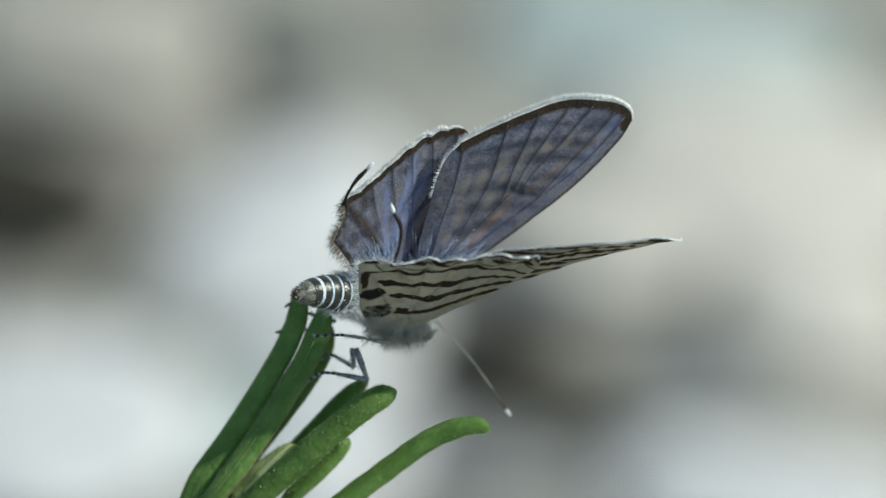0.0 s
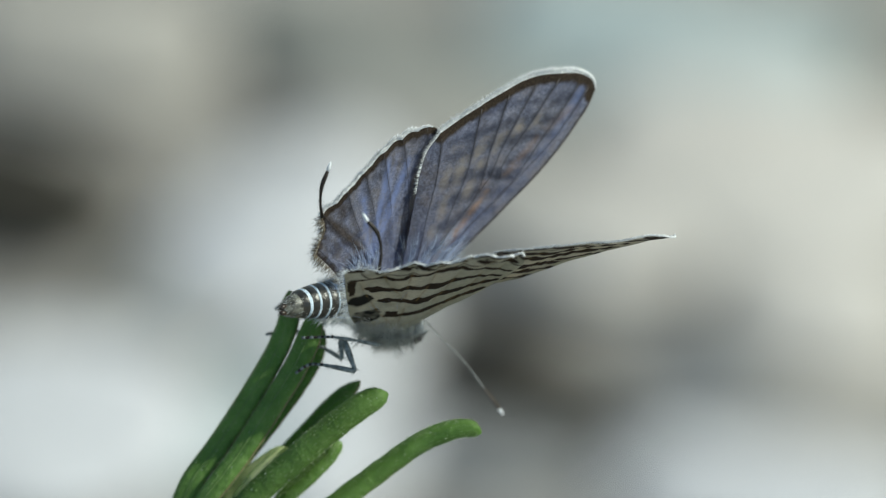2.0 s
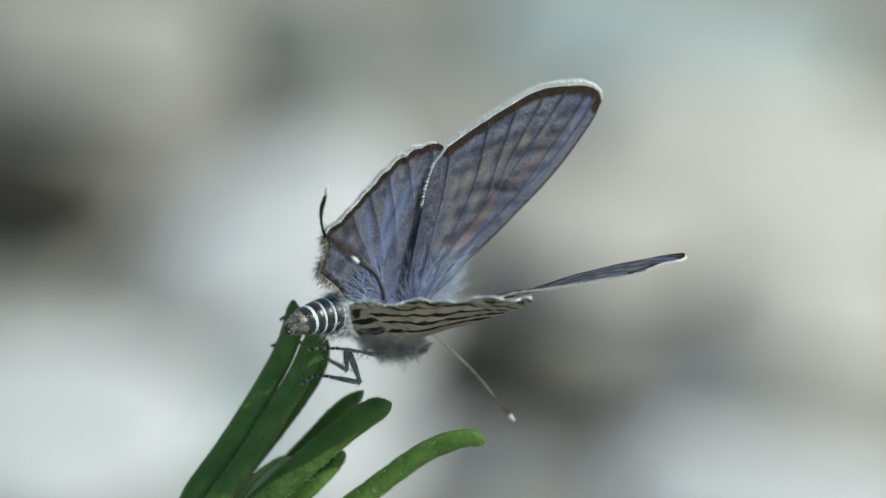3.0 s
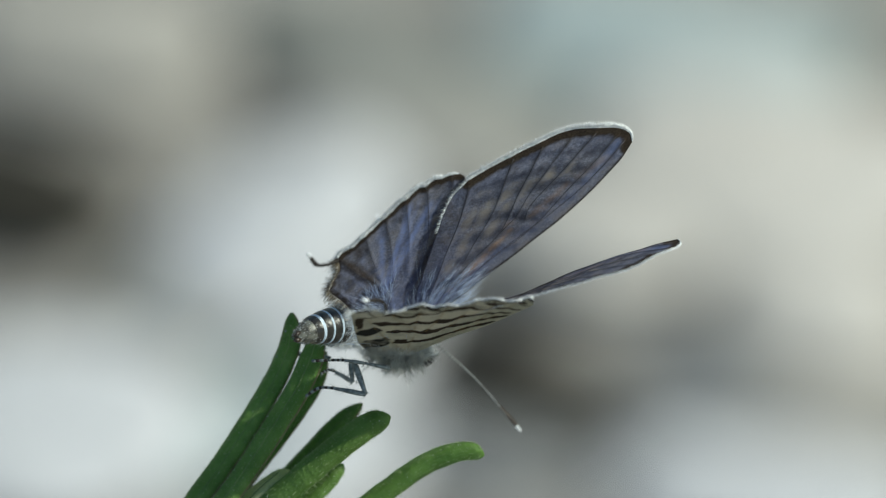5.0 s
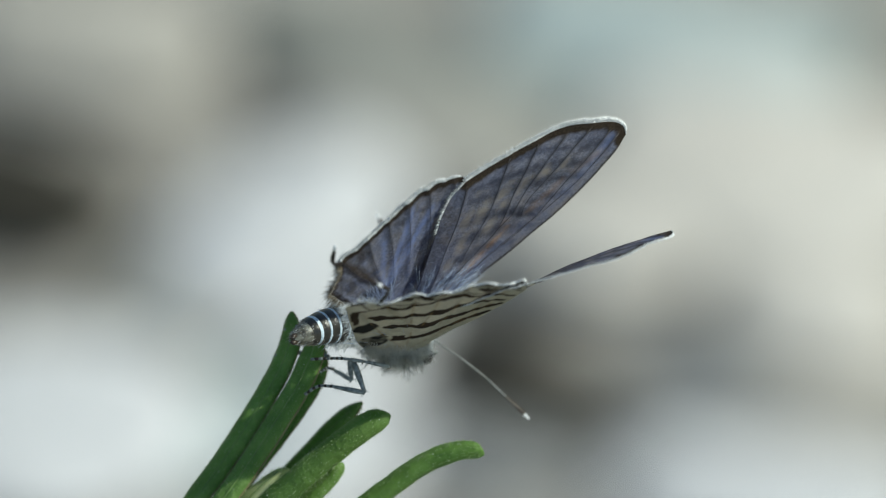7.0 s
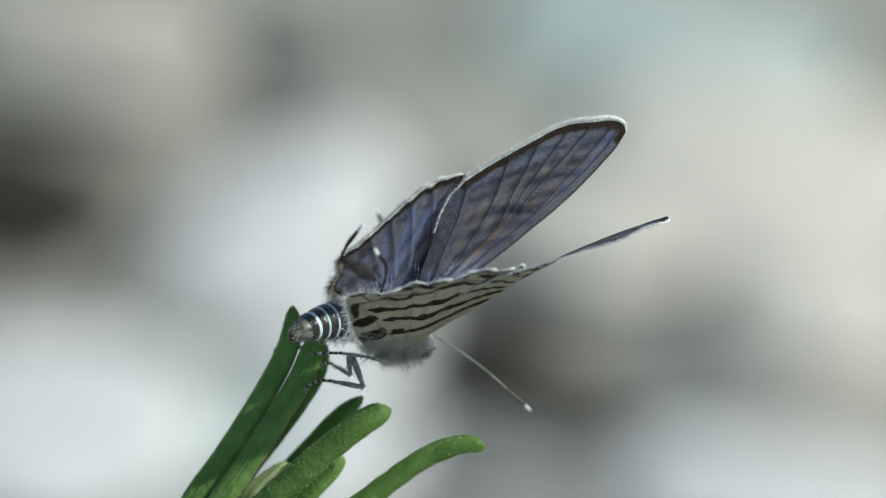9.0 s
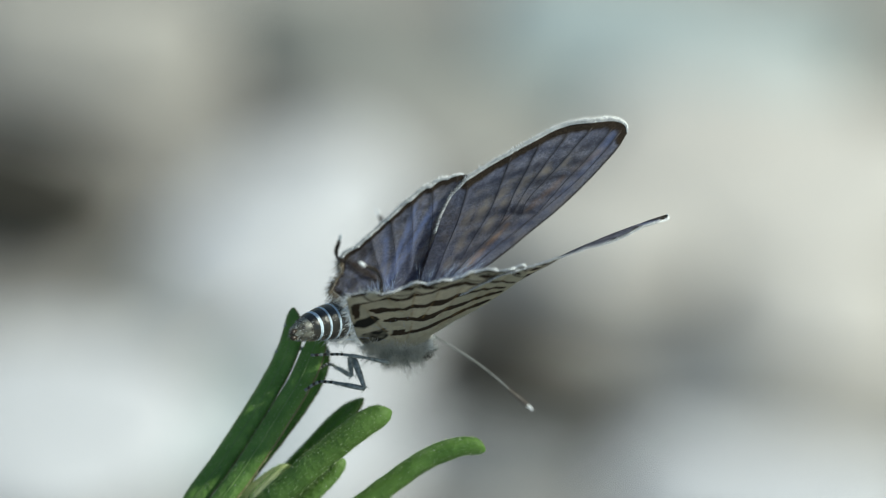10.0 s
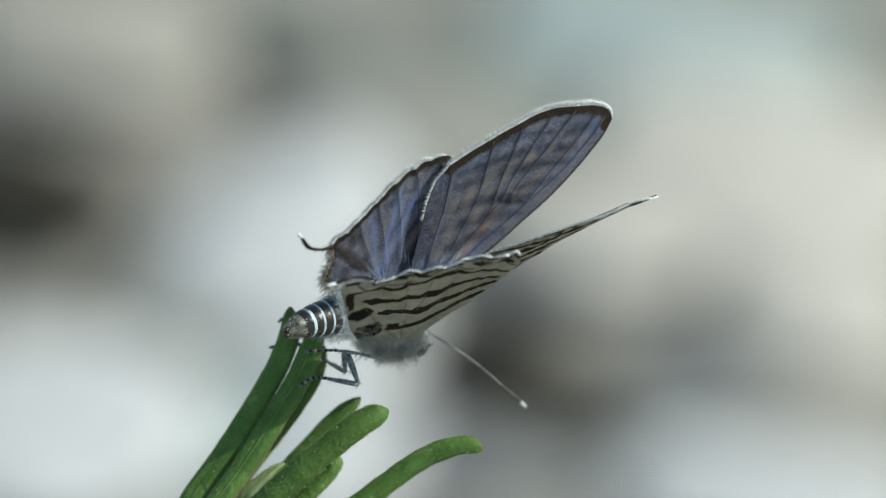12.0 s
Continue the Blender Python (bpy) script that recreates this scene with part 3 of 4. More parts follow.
    if fore:
        for i in range(last, last + 34):
            a, b = E[i]
            a2, b2 = E[i + 1]
            t = Vector((b2 - b, side * (a2 - a), 0)).normalized()
            out = Vector((t.y, -t.x, 0)) * side
            for j in range(5):
                u = random.random()
                p = Vector((b + (b2 - b) * u, side * (a + (a2 - a) * u), Z[(nr - 1) * ne + i]))
                d = out * random.uniform(0.1, 0.32) + t * random.gauss(0, 0.06) + Vector((0, 0, random.gauss(0.03, 0.04)))
                roots.append((p * U, d * U))
    hairs("fringe", roots, M_FRINGE, wing, U * 0.014, "pale grey hair fringe")
    if not fore:
        roots = []
        for i in range(n1 + n2, ne - 6):
            a, b = E[i]
            a2, b2 = E[min(i + 1, ne - 1)]
            t = Vector((b2 - b, side * (a2 - a), 0)).normalized()
            out = Vector((t.y, -t.x, 0)) * side
            for j in range(3):
                p = Vector((b, side * a, Z[(nr - 1) * ne + i]))
                d = out * random.uniform(0.25, 0.6) + t * random.gauss(0, 0.15) + Vector((0, 0, random.gauss(0, 0.15)))
                roots.append((p * U, d * U))
        hairs("inner_fringe", roots, M_FUR, wing, U * 0.012, "long white hairs")
        if side > 0:
            hairs("inner_bristles", [(p + Vector((0, 0, 0.04)) * U, d * random.uniform(0.5, 1.3) + Vector((random.gauss(0, 0.1), random.gauss(0, 0.1), 0.1)) * U) for p, d in roots * 2], M_BROWNHAIR, wing, U * 0.012, "dark brown bristles")
    if side < 0 and not fore:
        # woolly hairs that reach over the root of the under face
        roots = []
        for _ in range(1500):
            a, b = random.uniform(-0.3, 1.2), random.uniform(-2.4, 1.0)
            if a > 0.1 + 0.9 * random.random() ** 3:
                continue
            d = Vector((random.gauss(0.1, 0.2), random.uniform(0.1, 0.5), random.uniform(-0.4, -0.1)))
            roots.append((Vector((b, side * a, lift(max(a, 0.1), b) - 0.05)) * U, d * U))
        hairs("base_wool", roots, M_BELLY, wing, U * 0.01, "white woolly hairs at the wing root")
    # long soft hairs over the root of the upper face
    roots = []
    for _ in range((420 if fore else 320) if side > 0 else 0 if fore else 70):
        a, b = random.uniform(0.3, 2.8), random.uniform(-0.6, 1.7) if fore else random.uniform(-2.4, -0.7)
        s = Vector((b, side * a, 0)).normalized()
        d = s * random.uniform(0.9, 2.0) + Vector((random.gauss(0, 0.2), random.gauss(0, 0.2), random.uniform(0.05, 0.25)))
        roots.append((Vector((b, side * a, lift(a, b))) * U, d * U))
    if roots:
        hairs("root_hair", roots, M_BLUEFUR, wing, U * 0.0095, "silky blue hairs")
    return wing


def build_tail(wing, side):
    """The thread-like hindwing tail, dark with a white tip; it starts at its own origin along x."""
    pts = smooth_line([(0, 0, 0), (0.8, 0.26, 0.05), (1.7, 0.28, 0.06), (2.45, -0.1, 0.0)], 16)
    rad = [0.1, 0.09, 0.075, 0.07, 0.065, 0.06, 0.06, 0.065, 0.07, 0.08, 0.09, 0.1, 0.11, 0.11, 0.1, 0.09, 0.06]
    tail = tube("tail", [p * U for p in pts], [r * U for r in rad], M_TAIL, wing, "dark thread-like tail", 8)
    tip = smooth_line([(2.4, -0.09, 0), (2.65, -0.17, 0), (2.85, -0.25, 0)], 4)
    tube("tail_tip", [p * U for p in tip], [r * U for r in (0.08, 0.1, 0.09, 0.06, 0.02)], M_TIP, tail, "white tail tip", 8)
    random.seed(5)
    roots = []
    for _ in range(150):
        u = random.random()
        p = pts[int(u * 15)]
        d = Vector((random.uniform(0.05, 0.16), random.gauss(0, 0.1), random.gauss(0, 0.1)))
        roots.append((p * U, d * U))
    hairs("tail_hair", roots, M_TAIL, tail, U * 0.01)
    tail.location = Vector((-4.85, side * 6.2, 0.02)) * U
    return tail


def fur_on(name, parent, centre, radii, count, length, mat, keep, lean=Vector((-0.25, 0, -0.8)), label="", seed=3, width=0.02):
    """Hair on a rounded part, drawn together into tufts of uneven length."""
    random.seed(seed)
    roots = []
    while len(roots) < count:
        d = Vector((random.gauss(0, 1), random.gauss(0, 1), random.gauss(0, 1))).normalized()
        if not keep(d):
            continue
        n = Vector((d.x / radii[0], d.y / radii[1], d.z / radii[2])).normalized()
        h = (n + lean * random.uniform(0.4, 1.2) + Vector((random.gauss(0, 0.25), random.gauss(0, 0.25), random.gauss(0, 0.25)))).normalized()
        reach = length * random.uniform(0.4, 1.3)
        top = Vector(centre) + Vector((d.x * radii[0], d.y * radii[1], d.z * radii[2])) + h * reach
        for _ in range(9):
            e = (d + Vector((random.gauss(0, 0.14), random.gauss(0, 0.14), random.gauss(0, 0.14)))).normalized()
            p = Vector(centre) + Vector((e.x * radii[0], e.y * radii[1], e.z * radii[2]))
            roots.append((p * U, (top.lerp(p + h * reach, 0.45) - p) * U * random.uniform(0.5, 1.05)))
    return hairs(name, roots, mat, parent, U * width, label)


ABDOMEN_WAY = (-3.42, -0.74, 3.1)


def build_abdomen(body):
    """Overlapping rings, dark with pale hind edges, and a mottled blunt end, in one part that swings at its root."""
    line = smooth_line([facing(0, 0, 0), facing(-1.15, -0.12, 1.05), facing(-2.4, -0.36, 2.1), facing(*ABDOMEN_WAY)], 100)
    line = [p / U for p in line]
    full = [(0.0, 0.95), (0.35, 0.92), (0.55, 0.84), (0.72, 0.7), (0.85, 0.52), (0.94, 0.35), (1.0, 0.15)]

    def radius(u):
        for (a, r), (b, s) in zip(full, full[1:]):
            if u <= b:
                return r + (s - r) * (u - a) / (b - a)
        return full[-1][1]

    root = tube("abdomen", [p * U for p in line[::5]], [radius(i / 20) * 0.93 * U for i in range(21)], M_DARK, body,
                "tapering abdomen ringed in dark brown and white", 24)
    rings = ((0, 14, M_SKIN, 0), (14, 26, M_SKIN, 0), (26, 36, M_SKIN, 2), (36, 46, M_RINGDARK, 2), (46, 57, M_RINGDARK, 3), (57, 68, M_RINGDARK, 3), (68, 80, M_RINGDARK, 5), (80, 100, M_END, 0))
    for a, z, mat, pale in rings:
        seg = line[a:z + 1]
        rad = [radius((a + i) / 100) * (0.965 + 0.05 * math.sin(math.pi * min(1, i / (z - a) * 1.1))) * U for i in range(len(seg))]
        tube("segment", [p * U for p in seg], rad, mat, root, sides=24)
        if pale:
            rad = [radius((a + i) / 100) * (0.99 + 0.035 * math.sin(math.pi * i / pale)) * U for i in range(pale + 1)]
            tube("pale_ring", [p * U for p in line[a:a + pale + 1]], rad, M_BAND, root, "glossy bluish white ring", 24)
    # the dark opening at the blunt end, between two short claspers
    end, way = line[-1], (line[-1] - line[-6]).normalized()
    for s in (1, -1):
        off = facing(0.06, 0.17 * s, 0.05) / U
        tube("clasper", [(end + off - way * 0.1) * U, (end + off * 0.8 + way * 0.1) * U, (end + off * 0.4 + way * 0.22) * U], [0.13 * U, 0.12 * U, 0.04 * U], M_DARK, root, "dark brown clasper", 10)
    random.seed(8)
    # pale scales laid over the end and in broken patches along the back
    roots = []
    for _ in range(650):
        i = random.randrange(62, 98)
        d = (facing(random.gauss(0, 1), random.gauss(0.3, 1), random.gauss(0, 0.6)) / U).normalized()
        p = line[i] + d * radius(i / 100) * 0.99
        if noise.noise(p * 3.1) < 0.08 and i < 80:
            continue
        roots.append((p * U, (d * 0.03 + way * 0.2) * U * random.uniform(0.4, 0.9)))
    hairs("pale_scale", roots, M_RING, root, U * 0.014, "broken patches of pale scales")
    roots = []
    for _ in range(200):
        i = random.randrange(60, 100)
        d = (facing(random.gauss(0, 1), random.gauss(0, 1), random.gauss(0, 0.5)) / U).normalized()
        p = line[i] + d * radius(i / 100) * 0.98
        roots.append((p * U, (d * 0.12 + way * 0.35) * U * random.uniform(0.3, 0.7)))
    hairs("abdomen_hair", roots, M_BROWNHAIR, root, U * 0.011, "short brown hairs")
    roots = []
    for _ in range(2400):
        i = int(random.random() ** 1.4 * 40)
        d = (facing(random.gauss(0, 1), random.gauss(-0.2, 1), random.gauss(0, 0.4)) / U).normalized()
        p = line[i] + d * radius(i / 100)
        roots.append((p * U, (d * 0.45 + way * 0.55) * U * random.uniform(0.3, 0.9)))
    hairs("side_hair", roots, M_FUR, root, U * 0.013, "white woolly hairs")
    return root


def build_antenna(body, base, tip, bow, name_label):
    """A thin ringed whip that swells into a slender club; it swings at its own origin."""
    d = tip - base
    n = 72
    pts = smooth_line([Vector((0, 0, 0)), d * 0.5 + bow, d], n)
    rad = [U * (0.05 - 0.012 * min(1, i / 40) + 0.075 * math.exp(-((i - 64) / 6.0) ** 2)) for i in range(n + 1)]
    rad[-1] = U * 0.03
    whip = tube("antenna", pts, rad, M_DARK, body, name_label, 8)
    for i in range(3, 54, 2):
        seg = [pts[i].lerp(pts[i + 1], u) for u in (0.0, 0.45, 0.9)]
        tube("ring", seg, [rad[i] * 1.05] * 3, M_RING, whip, sides=8)
    tube("club_tip", pts[68:], [r * 1.08 for r in rad[68:]], M_TIP, whip, "white club tip", 8)
    whip.location = base
    return whip


def build_leg(body, joints, widths):
    """Thigh, shin and a banded foot of short joints."""
    names = ("femur", "tibia")
    leg = None
    for (a, b), name, w in zip(zip(joints, joints[1:]), names, widths):
        pts = [a.lerp(b, i / 6) for i in range(7)]
        rad = [w * U * (0.58 + 0.34 * math.sin(math.pi * min(1.0, i / 6 + 0.15))) for i in range(7)]
        if leg is None:
            leg = tube("leg", pts, rad, M_LEG, body, "thin blue-grey leg with a banded foot", 8)
        else:
            tube(name, pts, rad, M_LEG, leg, sides=8)
    foot = smooth_line(joints[2:], 10)
    for i in range(10):
        seg = [foot[i].lerp(foot[i + 1], u) for u in (0, 0.5, 1)]
        tube("tarsus_joint", seg, [widths[2] * U, widths[2] * U * 1.15, widths[2] * U * 0.9], M_LEG if i % 2 else M_DARK, leg, sides=7)
    random.seed(21)
    roots = []
    for a, b in zip(joints, joints[1:3]):
        for _ in range(26):
            p = a.lerp(b, random.random())
            d = Vector((random.gauss(0, 1), random.gauss(0, 1), random.gauss(-0.4, 1))).normalized()
            roots.append((p + d * widths[1] * U * 0.7, (d + (b - a).normalized() * 0.8) * U * 0.2))
    hairs("leg_hair", roots, M_LEG, leg, U * 0.012)
    return leg


def build_butterfly():
    body = tagged(new("butterfly"), "small zebra-striped blue butterfly with half-open wings, perched on a leaf", "butterfly")
    ball("thorax", Vector((-0.15, 0, -0.3)) * U, (1.4 * U, 0.95 * U, 0.62 * U), M_SKIN, body, "grey thorax under white fur", rough=0.08)
    head = ball("head", Vector((1.2, -0.15, -0.7)) * U, (0.62 * U, 0.8 * U, 0.75 * U), M_SKIN, body, "small furry head", rough=0.05)
    for s in (1, -1):
        ball("eye", Vector((1.4, -0.15 + 0.5 * s, -0.75)) * U, (0.42 * U, 0.36 * U, 0.5 * U), M_EYE, head, "dark glossy compound eye")
        palp = smooth_line([(1.6, 0.2 * s - 0.15, -1.2), (2.0, 0.24 * s - 0.15, -1.1), (2.3, 0.26 * s - 0.15, -0.8)], 8)
        tube("palp", [p * U for p in palp], [U * (0.15 - 0.013 * i) for i in range(9)], M_LEG, head, "pale palp", 8)
    fur_on("belly_fur", body, (-0.15, 0, -0.3), (1.4, 0.95, 0.62), 3000, 0.95, M_BELLY, lambda d: d.z < 0.75, label="white woolly fur", seed=3, width=0.014)
    fur_on("back_fur", body, (-0.15, 0, -0.3), (1.4, 0.95, 0.62), 2600, 0.9, M_BLUEFUR, lambda d: d.z > 0.5 and d.y > -0.2, Vector((-0.8, 0, 0.2)), "silky blue-grey fur", 4)
    fur_on("head_fur", body, (1.2, -0.15, -0.7), (0.62, 0.8, 0.75), 420, 0.3, M_FUR, lambda d: abs(d.y) < 0.75, Vector((0.2, 0, 0.1)), "pale head fur", 6)
    wings = {
        "left_forewing": build_wing("left_forewing", "violet-grey upper side with dark veins and rim", body, 1, True),
        "left_hindwing": build_wing("left_hindwing", "violet-blue upper side with dark rim", body, 1, False),
        "right_forewing": build_wing("right_forewing", "cream under side with brown zebra bands", body, -1, True),
        "right_hindwing": build_wing("right_hindwing", "cream under side with brown bands and two black spots", body, -1, False),
    }
    wings["left_tail"] = build_tail(wings["left_hindwing"], 1)
    wings["right_tail"] = build_tail(wings["right_hindwing"], -1)
    abdomen = build_abdomen(body)
    abdomen.location = facing(-1.75, 1.0, 1.0)
    whip = build_antenna(body, facing(1.2, 0.25, -1.5), facing(5.45, -4.72, -3.2), facing(0.15, 0.15, 0), "dark white-ringed antenna with a white-tipped club")
    build_antenna(body, facing(0.9, -0.6, -1.7), facing(-1.3, 6.2, -6.0), facing(0.3, 0.2, 0), "dark white-ringed antenna behind the wing")
    shin = build_leg(body, [facing(-2.3, -1.0, 1.7), facing(-1.75, -2.5, 2.1), facing(-3.3, -2.2, 1.9), facing(-4.0, -2.2, 1.7), facing(-4.65, -2.6, 1.5)], (0.17, 0.14, 0.075))
    hind_shin = build_leg(body, [facing(-2.5, -1.0, 0.6), facing(-2.4, -1.95, 0.5), facing(-3.3, -1.4, 0.6), facing(-3.6, -1.35, 0.7), facing(-3.95, -1.55, 0.9)], (0.15, 0.12, 0.07))
    build_leg(body, [facing(-0.6, -1.25, 1.5), facing(-1.8, -1.0, 2.1), facing(-2.8, -0.85, 2.3), facing(-3.4, -0.85, 2.2), facing(-4.35, -0.9, 1.9)], (0.11, 0.1, 0.07))
    build_leg(body, [facing(-3.2, -0.2, 0.6), facing(-4.6, 0.2, 0.1), facing(-5.0, 0.5, -0.3), facing(-5.4, 0.66, -0.1), facing(-5.65, 0.5, 0.3)], (0.13, 0.11, 0.07))
    build_leg(body, [facing(-3.5, -0.8, 0.0), facing(-4.6, -0.6, -0.7), facing(-5.4, -0.65, -0.6), facing(-5.8, -0.68, -0.3), facing(-6.1, -0.75, 0.1)], (0.13, 0.11, 0.07))
    return body, wings, abdomen, whip, (shin, hind_shin)


# ---- plant ----


def seen(right, up, near):
    """A place given from the centre of the view, in body units."""
    return CENTRE + (RIGHT * right + UP * up + NEAR * near) * U


def build_leaf(name, plant, line, width, thick, face, label="", groove=0.35, taper=0.72, foot_width=0.7):
    """A fleshy, narrow leaf: oval across, grooved along the middle, with a blunt tip."""
    n, m = 46, 22
    pts = smooth_line(line, n)
    v, f = [], []
    for i, p in enumerate(pts):
        u = i / n
        t = (pts[min(i + 1, n)] - pts[max(i - 1, 0)]).normalized()
        s = t.cross(face).normalized()
        up = s.cross(t).normalized()
        w = width * U * (foot_width + (1 - foot_width) * min(1, u * (2.2 if foot_width < 1 else 1.25))) * max(0.02, 1 - (max(0, u - taper) / (1 - taper)) ** 2.2) ** (0.5 if taper > 0.8 else 0.7)
        h = thick * U * max(0.03, 1 - max(0, (u - 0.9) / 0.1) ** 2) ** 0.5
        w *= 1 + 0.03 * noise.noise(p * 900)
        for k in range(m):
            a = 2 * math.pi * k / m
            x, y = math.cos(a), math.sin(a)
            dip = groove * math.exp(-(x / 0.22) ** 2) * (1 if y > 0 else 0.2) * min(1, (1 - u) * 6)
            v.append(p + s * x * w * 0.5 + up * (y * (1 - dip)) * h * 0.5 + up * h * 0.05 * noise.noise(p * 1500 + s * x))
    for i in range(n):
        for k in range(m):
            f.append((i * m + k, i * m + (k + 1) % m, (i + 1) * m + (k + 1) % m, (i + 1) * m + k))
    f += [tuple(range(m))[::-1], tuple(range(n * m, n * m + m))]
    leaf = obj("leaf", v, f, M_LEAF, plant, label)
    if groove > 0.22:
        for k in (0, m // 2):
            rim = [v[i * m + k] for i in range(0, n + 1)]
            tube("leaf_margin", rim, [U * 0.04] * len(rim), M_MARGIN, leaf, sides=5)
        rib = [v[i * m + m // 4] for i in range(0, n - 3)]
        tube("midrib", rib, [U * 0.035] * len(rib), M_RIB, leaf, sides=5)
    random.seed(len(name) * 7 + int(width * 10))
    # tiny pale glands on the skin
    gv, gf = [], []
    for _ in range(170):
        i = random.randrange(8 * m, n * m)
        p = v[i].lerp(v[i - m], random.random())
        r = U * (0.008 + 0.04 * random.random() ** 5)
        b = len(gv)
        gv += [p + Vector(q) * r for q in ((1, 0, 0), (-1, 0, 0), (0, 1, 0), (0, -1, 0), (0, 0, 1), (0, 0, -1))]
        gf += [(b + x, b + y, b + z) for x, y, z in ((0, 2, 4), (2, 1, 4), (1, 3, 4), (3, 0, 4), (2, 0, 5), (1, 2, 5), (3, 1, 5), (0, 3, 5))]
    fuzz = []
    for _ in range(1500):
        i = random.randrange(4 * m, n * m)
        p = v[i].lerp(v[i - m], random.random())
        c = pts[i // m]
        d = (p - c).normalized() + Vector((random.gauss(0, 0.3), random.gauss(0, 0.3), random.gauss(0, 0.3)))
        fuzz.append((p, d.normalized() * U * random.uniform(0.05, 0.15)))
    hairs("leaf_fuzz", fuzz, M_FUZZ, leaf, U * 0.009, "very short pale fuzz")
    tagged(obj("gland_speckle", gv, gf, M_DEW, leaf, "tiny pale gland dots"), kind="stuff")
    return leaf


def build_plant():
    plant = tagged(new("plant"), "green shrub sprig with narrow fleshy leaves, rooted in soil", "plant")
    base = seen(-13.2, -14.6, -0.6)
    foot = Vector((base.x - 0.02, base.y + 0.02, -0.004))
    stem = smooth_line([foot, foot.lerp(base, 0.45) + Vector((-0.003, 0.004, 0)), foot.lerp(base, 0.8) + Vector((-0.002, 0, 0)), base], 40)
    tube("stem", stem, [U * (2.0 - 1.1 * i / 40) for i in range(41)], M_STEM, plant, "upright green stem", 14)
    face = (NEAR * 0.85 + RIGHT * -0.3 + UP * 0.4).normalized()
    flat = (NEAR * 0.55 + UP * 0.8 + RIGHT * -0.25).normalized()
    build_leaf("a", plant, [base, seen(-12.30, -11.94, -0.4), seen(-11.01, -10.07, -0.3), seen(-9.82, -8.31, -0.1), seen(-8.77, -6.61, 0.0), seen(-7.95, -5.13, 0.1), seen(-7.43, -3.67, 0.2), seen(-7.40, -2.38, 0.3)], 1.12, 0.6, face, "dark green leaf that the butterfly sits on", 0.4, 0.78, 1.15)
    build_leaf("b", plant, [base, seen(-11.17, -12.13, 0.4), seen(-9.85, -10.37, 0.5), seen(-8.86, -8.89, 0.6), seen(-7.99, -7.52, 0.7), seen(-7.00, -5.88, 0.8), seen(-6.34, -4.35, 0.9), seen(-5.96, -2.79, 0.8)], 1.27, 0.75, face, "green leaf in the shade of the butterfly", 0.28, 0.75, 0.85)
    build_leaf("c", plant, [base, seen(-10.78, -11.96, -0.8), seen(-9.46, -10.23, -0.9), seen(-8.26, -8.67, -1.0), seen(-7.16, -7.18, -1.1), seen(-6.28, -5.70, -1.1), seen(-5.78, -4.27, -1.0)], 0.95, 0.55, face, "", 0.3, 0.78, 0.8)
    build_leaf("d", plant, [base, seen(-10.24, -13.28, 0.4), seen(-8.81, -12.01, 0.7), seen(-7.49, -10.85, 1.0), seen(-6.25, -9.77, 1.2), seen(-5.02, -8.79, 1.4), seen(-3.87, -7.91, 1.6), seen(-2.64, -7.33, 1.8)], 1.55, 1.15, flat, "bright green leaf dotted with pale glands", 0.06, 0.8, 0.9)
    build_leaf("e", plant, [base, seen(-8.65, -11.32, -1.2), seen(-7.68, -10.44, -1.2), seen(-6.83, -9.55, -1.1), seen(-5.83, -8.50, -1.0), seen(-4.89, -7.56, -0.8), seen(-4.01, -6.81, -0.6)], 0.98, 0.6, face, "", 0.3, 0.72, 0.8)
    build_leaf("f", plant, [base, seen(-8.62, -13.36, -0.2), seen(-7.46, -12.23, -0.1), seen(-6.47, -11.35, 0.0), seen(-5.59, -10.50, 0.0), seen(-4.93, -9.70, 0.1)], 1.15, 0.7, flat, "", 0.2, 0.55, 0.9)
    build_leaf("g", plant, [base, seen(-6.69, -13.90, 0.1), seen(-5.32, -12.85, 0.2), seen(-3.94, -11.81, 0.3), seen(-2.68, -10.87, 0.4), seen(-1.72, -10.15, 0.5), seen(-0.74, -9.58, 0.6), seen(0.33, -9.16, 0.8), seen(1.20, -9.05, 0.9), seen(1.89, -9.26, 1.0)], 1.22, 0.95, flat, "bright green leaf arching away from the stem", 0.08, 0.62, 1.0)
    build_leaf("i", plant, [base, seen(-11.32, -13.33, -0.6), seen(-10.44, -12.23, -0.6), seen(-9.89, -11.57, -0.6), seen(-9.56, -11.07, -0.6)], 0.75, 0.5, flat, "", 0.2, 0.55, 0.9)
    bud = build_leaf("h", plant, [base, seen(-10.62, -13.31, 0.1), seen(-9.88, -12.35, 0.1), seen(-9.19, -11.47, 0.1), seen(-8.42, -10.76, 0.1), seen(-7.48, -10.04, 0.1)], 1.75, 0.9, flat, "pale yellow-green young leaf", 0.25, 0.45, 0.8)
    bud.data.materials[0] = M_BUD
    return plant, foot


